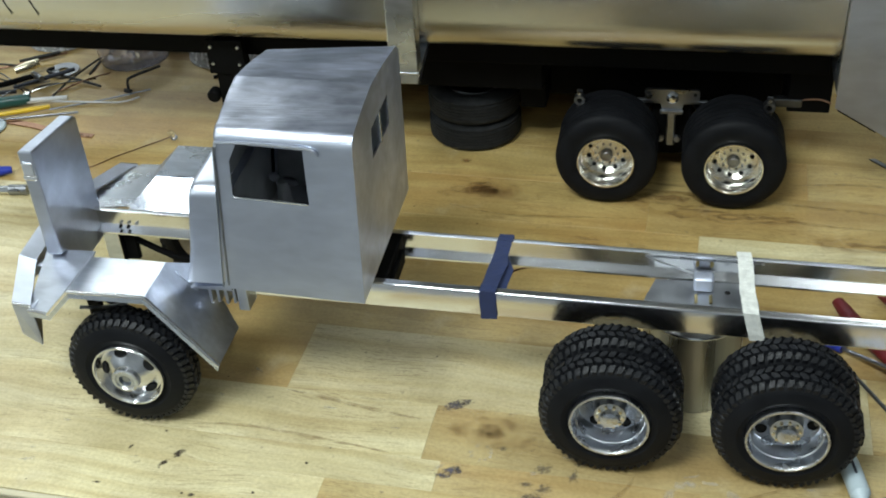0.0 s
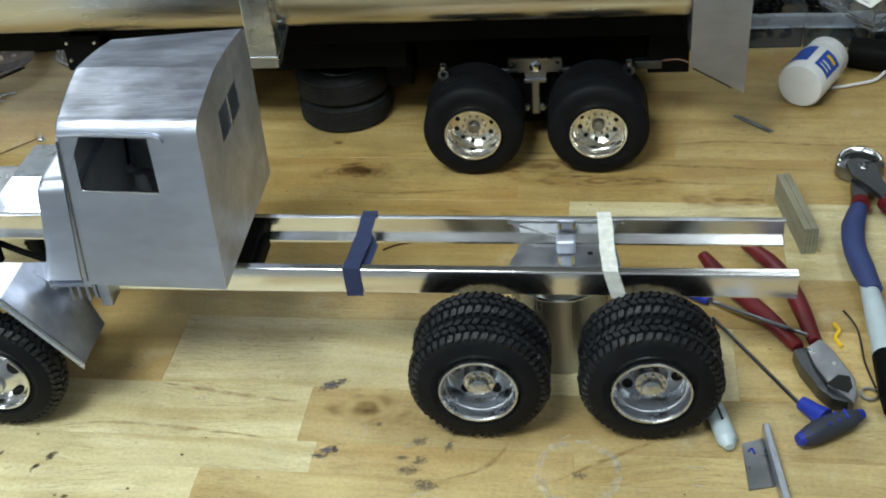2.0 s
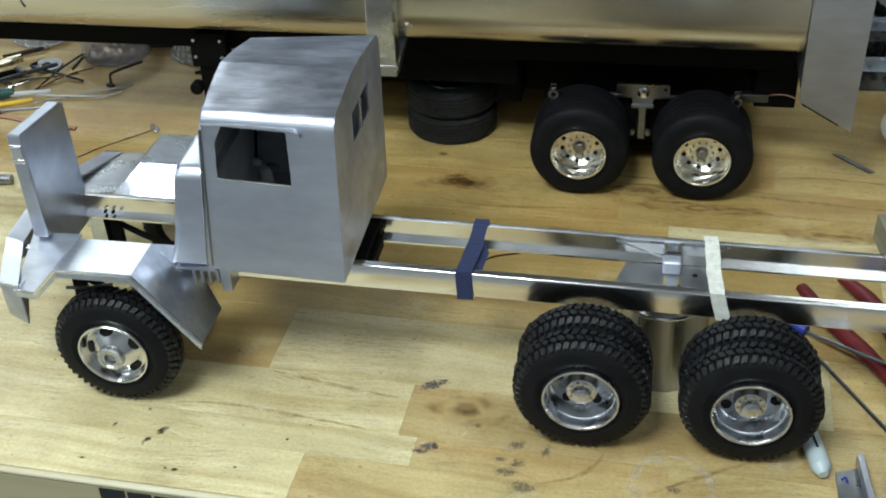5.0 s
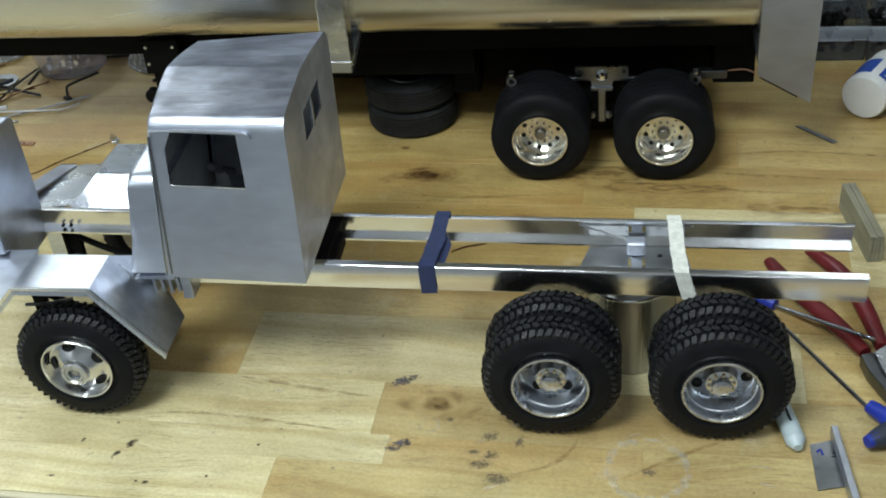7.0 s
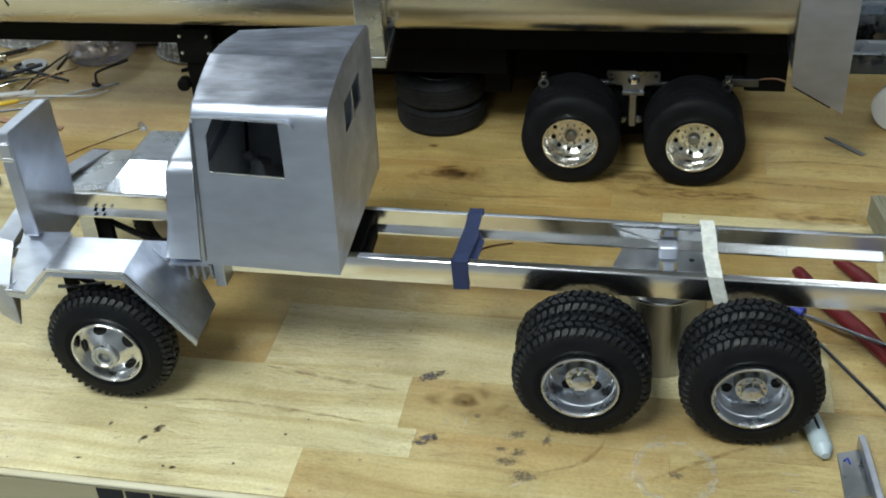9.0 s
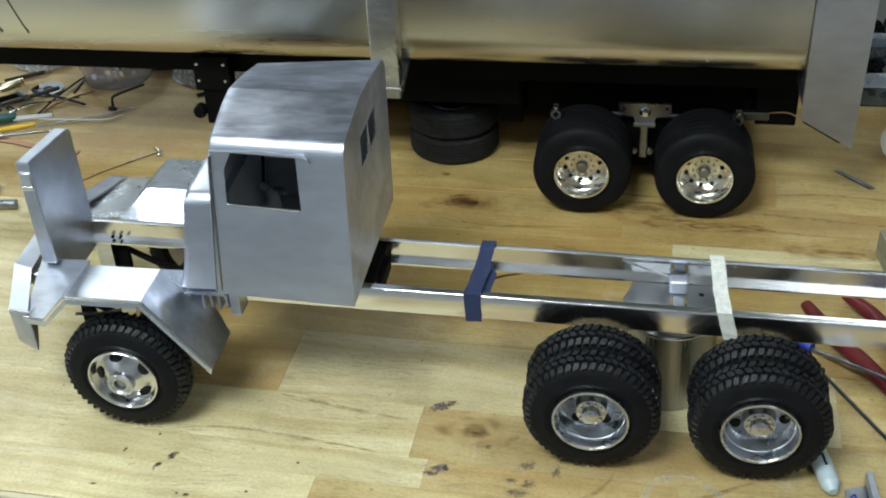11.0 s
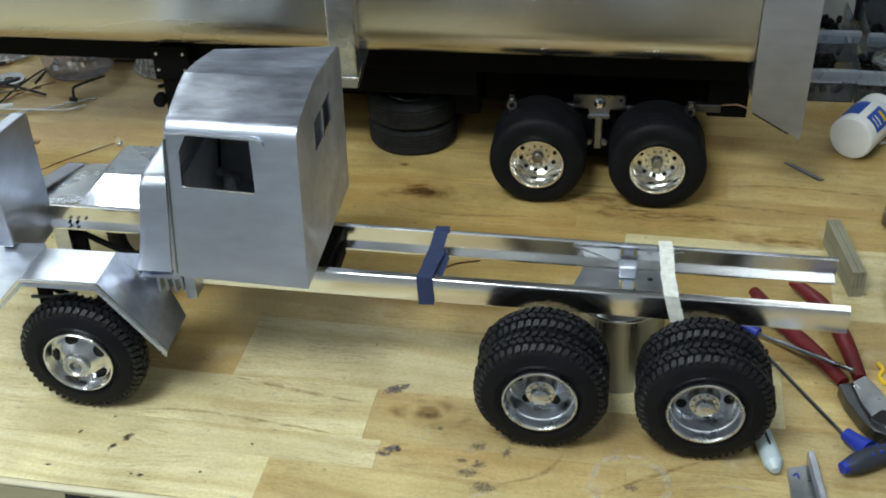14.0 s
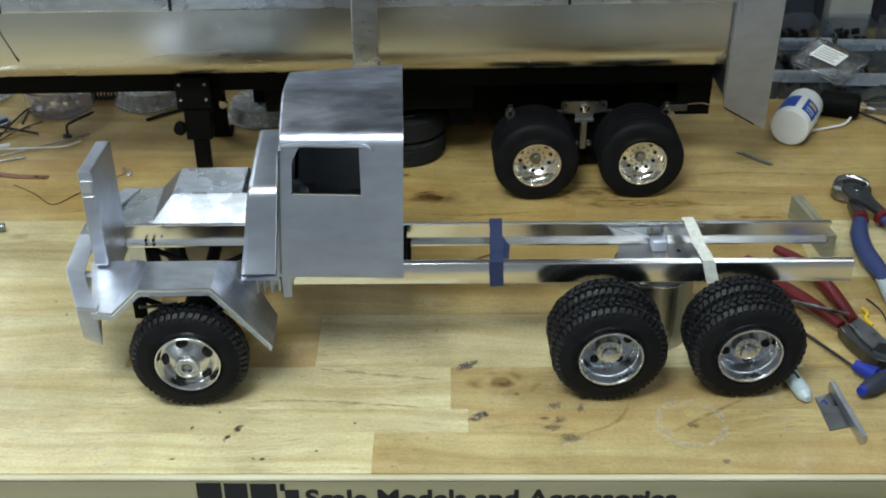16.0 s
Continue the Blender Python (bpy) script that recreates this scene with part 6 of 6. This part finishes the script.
def right_clutter():
    for x, y, tr in ((0.2230, 0.505, 0), (0.2790, 0.503, -2), (0.3370, 0.493, -4), (0.3960, 0.486, -6), (0.4560, 0.478, -6), (0.236, 0.590, 2), (0.300, 0.586, -2), (0.362, 0.580, -3), (0.424, 0.572, -5)):
        parts_box(x, y, tr, 0.0265, 0.036, 0.0335, "clear plastic parts bin with black fasteners")
    t = thing("parts_bag", "crumpled clear plastic bag with white paper label", "bag", pose(0.300, 0.478, 0.0345, 14, 4, -52))
    bag = box(-0.030, 0.034, -0.024, 0.024, 0.0, 0.007, 0.0030, 3)
    bmesh.ops.subdivide_edges(bag, edges=bag.edges[:], cuts=2, use_grid_fill=True)
    rng = random.Random(9)
    for v in bag.verts:
        v.co.z += rng.uniform(-0.0012, 0.0030) if v.co.z > 0.003 else 0.0
    part("bag", bag, CLEAR, t, smooth=True)
    part("paper_label", box(-0.016, 0.016, -0.010, 0.012, 0.0105, 0.0109), GREY_LABEL, t, "white paper label")
    for k in range(5):
        part("print_line", box(-0.013, 0.012 - 0.003 * (k % 2), -0.007 + k * 0.0037, -0.006 + k * 0.0037, 0.0110, 0.0112), PRINT, t)
    m = thing("electric_motor", "small black cylindrical motor with wires", "motor", pose(0.300, 0.428, 0.013, 0, 0, 70))
    part("can", lathe([(0.0001, -0.020), (0.010, -0.020), (0.013, -0.017), (0.013, 0.018), (0.0001, 0.020)], 28), BLACK, m, smooth=True)
    part("shaft", lathe([(0.0015, -0.028), (0.0015, -0.019)], 10), CHROME, m)
    for pts, mm in (([(0.318, 0.425, 0.006), (0.335, 0.410, 0.004), (0.352, 0.396, 0.002), (0.372, 0.392, 0.002)], INK), ([(0.312, 0.418, 0.006), (0.300, 0.404, 0.003), (0.282, 0.398, 0.002), (0.262, 0.392, 0.002)], WHITE_PLASTIC),
                    ([(0.325, 0.430, 0.008), (0.350, 0.428, 0.004), (0.380, 0.410, 0.003)], WHITE_PLASTIC), ([(0.33, 0.438, 0.01), (0.352, 0.445, 0.012), (0.384, 0.432, 0.004)], INK)):
        o = thing("cable", "thin insulated wire on the bench", "cable")
        part("cable", tube(pts, 0.0013, 6), mm, o)
    for k, (x, y) in enumerate(((0.345, 0.432), (0.366, 0.440), (0.380, 0.425))):
        o = thing("steel_bar", "short grey metal bar stock", "metal bar", pose(x, y, 0, 0, 0, -20 + 14 * k))
        part("bar", box(-0.014, 0.014, -0.005, 0.005, 0, 0.008 + 0.002 * k, 0.0008), STEEL, o)
    o = thing("grey_tool_box", "dark grey box at the back of the bench", "box", pose(0.40, 0.70, 0))
    part("body", box(-0.16, 0.22, -0.05, 0.05, 0, 0.14, 0.006), DARK_GRIP, o)
    part("lid", box(-0.165, 0.225, -0.055, 0.055, 0.1405, 0.158, 0.005), GREY_WALL, o)
    for k, (x, h, mm) in enumerate(((0.245, 0.11, GREY_CARD), (0.305, 0.085, DARK_GRIP), (0.372, 0.125, GREY_CARD), (0.450, 0.10, OLIVE))):
        o = thing("small_carton", "small closed carton at the back of the bench", "carton", pose(x, 0.635, 0, 0, 0, 6 - 4 * k))
        part("carton", box(-0.024, 0.024, -0.012, 0.012, 0, h, 0.0015), mm, o)
    o = thing("dark_tray", "dark grey metal tray corner", "tray", pose(0.345, 0.315, 0, 0, 0, -20))
    part("tray", join(box(-0.030, 0.030, -0.040, 0.040, 0, 0.002), join(box(-0.030, -0.028, -0.040, 0.040, 0.002, 0.022), box(-0.028, 0.028, 0.038, 0.040, 0.002, 0.022))), STEEL, o)


STREAKS = (
    (((-0.0210, -0.0395), (0.0000, -0.0310), (0.0120, -0.0180), (0.0170, -0.0040)), 0.0016),
    (((0.0420, -0.0390), (0.0620, -0.0270), (0.0930, -0.0100), (0.1120, -0.0020)), 0.0013),
    (((-0.2620, -0.0010), (-0.2230, 0.0030), (-0.1560, -0.0040), (-0.1130, -0.0110)), 0.0014),
    (((-0.2060, 0.0380), (-0.1780, 0.0330), (-0.1420, 0.0260), (-0.1120, 0.0220)), 0.0018),
    (((-0.1400, 0.2580), (-0.0950, 0.2480), (-0.0300, 0.2510), (0.0100, 0.2530)), 0.0014),
    (((0.0300, 0.2700), (0.0800, 0.2660), (0.1400, 0.2570), (0.2000, 0.2540)), 0.0018),
    (((0.0400, 0.2880), (0.0950, 0.2850), (0.1700, 0.2770), (0.2600, 0.2700)), 0.0020),
    (((0.1200, 0.3100), (0.1700, 0.3150), (0.2400, 0.3080), (0.3000, 0.3030)), 0.0018),
    (((-0.0900, 0.3050), (-0.0300, 0.3080), (0.0300, 0.3010), (0.1000, 0.2960)), 0.0014),
    (((-0.4400, 0.2650), (-0.3800, 0.2800), (-0.3200, 0.2760), (-0.2600, 0.2790)), 0.0022),
)


def marks():
    """Knots, ink dabs and scuffs: thin films on the bench."""
    rng = random.Random(11)
    away = BENCH_AT.inverted()

    def blot(name, x, y, rx, ry, turn, material, n=18, rough=0.25):
        b = bmesh.new()
        vs = []
        for k in range(n):
            a = 2 * math.pi * k / n
            q = 1 + rng.uniform(-rough, rough)
            u, v = rx * q * math.cos(a), ry * q * math.sin(a)
            c, s = math.cos(radians(turn)), math.sin(radians(turn))
            vs.append(b.verts.new(away @ Vector((x + u * c - v * s, y + u * s + v * c, 0.00025))))
        b.faces.new(vs)
        part(name, b, material, BENCH)

    blot("knot", -0.1145, 0.2803, 0.0290, 0.0125, 0, KNOT, rough=0.1)
    blot("knot_heart", -0.1130, 0.2800, 0.0130, 0.0055, 0, KNOT_SOFT, rough=0.15)
    blot("knot", -0.138, 0.322, 0.0055, 0.0040, 0, KNOT, rough=0.15)
    blot("knot", -0.470, 0.228, 0.0100, 0.0060, 0, GRAIN_ARC, rough=0.15)
    blot("stain", -0.0965, 0.0370, 0.0110, 0.0040, 35, STAIN_GREY)
    blot("stain", -0.0890, 0.0405, 0.0065, 0.0026, 20, STAIN_GREY)
    for x, y, rx, ry, turn in ((-0.2545, -0.0255, 0.0062, 0.0022, 58), (-0.2605, -0.0335, 0.0055, 0.0018, 48), (-0.2622, -0.0385, 0.0018, 0.0012, 0), (-0.2350, -0.0560, 0.0030, 0.0012, 25), (-0.2410, -0.0555, 0.0012, 0.0011, 0), (-0.2000, -0.0500, 0.0016, 0.0012, 0),
                               (-0.2860, -0.0240, 0.0026, 0.0010, 55), (-0.2690, -0.0080, 0.0014, 0.0012, 0), (-0.2950, -0.0540, 0.0040, 0.0010, 10), (-0.1750, -0.0230, 0.0014, 0.0012, 0)):
        blot("stain", x, y, rx, ry, turn, STAIN)
    for x, y, rx, ry, turn in ((-0.0895, -0.0175, 0.0085, 0.0024, 25), (-0.0850, -0.0160, 0.0030, 0.0045, 10), (-0.0935, -0.0222, 0.0075, 0.0020, 12)):
        blot("stain", x, y, rx, ry, turn, STAIN_GREY, rough=0.4)
    # a patch of old dark ink and rubbed-in metal dust
    for x, y, rx, ry, turn in ((-0.0369, -0.0095, 0.0055, 0.0040, 20), (-0.0186, -0.0136, 0.0035, 0.0060, 0), (-0.0406, -0.0326, 0.0085, 0.0045, 10), (-0.0300, -0.0430, 0.0090, 0.0055, 5),
                               (-0.0348, -0.0254, 0.0060, 0.0040, 60), (-0.0450, -0.0225, 0.0050, 0.0028, 0), (0.0564, -0.0336, 0.0060, 0.0030, 0), (0.0709, -0.0700, 0.0035, 0.0030, 0), (-0.016, -0.003, 0.004, 0.003, 0), (-0.061, 0.004, 0.004, 0.002, 30)):
        blot("stain", x, y, rx, ry, turn, SMUDGE, rough=0.4)
    for x, y, rx, ry, turn in ((-0.0710, 0.0152, 0.034, 0.0190, 0), (0.02, 0.283, 0.075, 0.0140, 3), (-0.1145, 0.2803, 0.045, 0.017, 0), (0.075, 0.262, 0.070, 0.012, -2), (-0.020, 0.215, 0.060, 0.012, 3), (0.170, 0.235, 0.060, 0.012, 0)):
        blot("grain_figure", x, y, rx, ry, turn, RINGS, 24, 0.10)
    blot("knot", -0.0710, 0.0152, 0.0125, 0.0060, 0, KNOT_SOFT, rough=0.15)
    blot("knot_heart", -0.0710, 0.0152, 0.0050, 0.0026, 0, KNOT_SOFT, rough=0.15)
    def streak(points, wide):
        """A curved growth line, thin at its ends."""
        pts = []
        for i in range(len(points) - 1):
            p0, p1, p2, p3 = (Vector(points[min(max(j, 0), len(points) - 1)]) for j in (i - 1, i, i + 1, i + 2))
            for k in range(8):
                u = k / 8
                pts.append(0.5 * ((2 * p1) + (p2 - p0) * u + (2 * p0 - 5 * p1 + 4 * p2 - p3) * u * u + (3 * p1 - p0 - 3 * p2 + p3) * u ** 3))
        b = bmesh.new()
        rows = []
        for i, p in enumerate(pts):
            d = (pts[min(i + 1, len(pts) - 1)] - pts[max(i - 1, 0)]).normalized()
            h = wide * (0.15 + 0.85 * math.sin(math.pi * i / (len(pts) - 1))) * rng.uniform(0.7, 1.2)
            rows.append([b.verts.new(away @ Vector((p.x - s * d.y * h, p.y + s * d.x * h, 0.00022))) for s in (-1, 1)])
        for ra, rb in zip(rows, rows[1:]):
            b.faces.new((ra[0], ra[1], rb[1], rb[0]))
        part("growth_line", b, STREAK, BENCH)

    for pts, wide in STREAKS:
        streak(pts, wide)
    # rings left by a can, and rubbed pale places
    for cx, cy, rr, n, keep in ((0.0556, -0.0310, 0.0228, 34, 0.8), (-0.0741, -0.0010, 0.0062, 12, 0.85)):
        for k in range(n):
            a = 2 * math.pi * k / n + rng.uniform(-0.08, 0.08)
            if rng.random() < keep:
                q = rr * rng.uniform(0.95, 1.05)
                blot("scuff", cx + q * math.cos(a), cy + q * math.sin(a), rr * rng.uniform(0.16, 0.30), rr * 0.07 + rng.uniform(0.0003, 0.0020), math.degrees(a) + 90, SCUFF, rough=0.4)
    for k in range(30):
        blot("scuff", rng.uniform(-0.40, 0.25), rng.uniform(-0.07, 0.10), rng.uniform(0.002, 0.009), rng.uniform(0.0006, 0.0016), rng.uniform(-40, 40), SCUFF, rough=0.4)
    for k in range(60):
        x, y = rng.uniform(-0.5, 0.3), rng.uniform(-0.07, 0.35)
        blot("speck", x, y, rng.uniform(0.0006, 0.0016), rng.uniform(0.0005, 0.0010), rng.uniform(0, 180), STAIN, 8, 0.3)


def front_board():
    """The bench's front board with its painted sign."""
    t = thing("sign_board", "wooden front board darkened for shade, with black painted lettering", "sign", BENCH_AT)
    part("board", box(BENCH_X0, BENCH_X1, EDGE_Y - 0.0042, EDGE_Y - 0.0003, -0.075, -0.0036), BOARD_WOOD, t)
    txt = bpy.data.curves.new("lettering", "FONT")
    txt.body, txt.size, txt.extrude, txt.offset = "Scale Models and Accessories", 0.0205, 0.0002, 0.0006
    tmp = bpy.data.objects.new("tmp", txt)
    me = bpy.data.meshes.new_from_object(tmp)
    bpy.data.objects.remove(tmp)
    xs = [v.co.x for v in me.vertices]
    k = 0.243 / (max(xs) - min(xs))
    ob = new("lettering", me)
    me.materials.append(INK)
    ob.matrix_basis = Matrix.Translation((-0.2025, EDGE_Y - 0.0046, -0.0248)) @ pose(0, 0, 0, 90, 0, 0) @ Matrix.Diagonal((k, 1, 1, 1))
    ob.parent = t
    # the maker's name as plain bars
    for x0, x1, z0, z1 in ((-0.2730, -0.2570, -0.0245, -0.0042), (-0.2550, -0.2400, -0.0245, -0.0046), (-0.2380, -0.2210, -0.0245, -0.0050), (-0.2185, -0.2155, -0.0110, -0.0052), (-0.2155, -0.2065, -0.0245, -0.0105)):
        part("sign_bar", box(x0, x1, EDGE_Y - 0.0049, EDGE_Y - 0.0043, z0, z1, 0.0), INK, t)
    p = thing("drawer_front", "flat grey metal plate leaning on the bench front", "plate", BENCH_AT)
    part("plate", box(0.083, 0.32, EDGE_Y - 0.014, EDGE_Y - 0.011, -0.20, -0.0130, 0.0008), STEEL, p)


bottle()
block()
side_cutters()
end_nippers()
t_handle()
small_tools()
left_clutter()
right_clutter()
front_board()
marks()
staves()
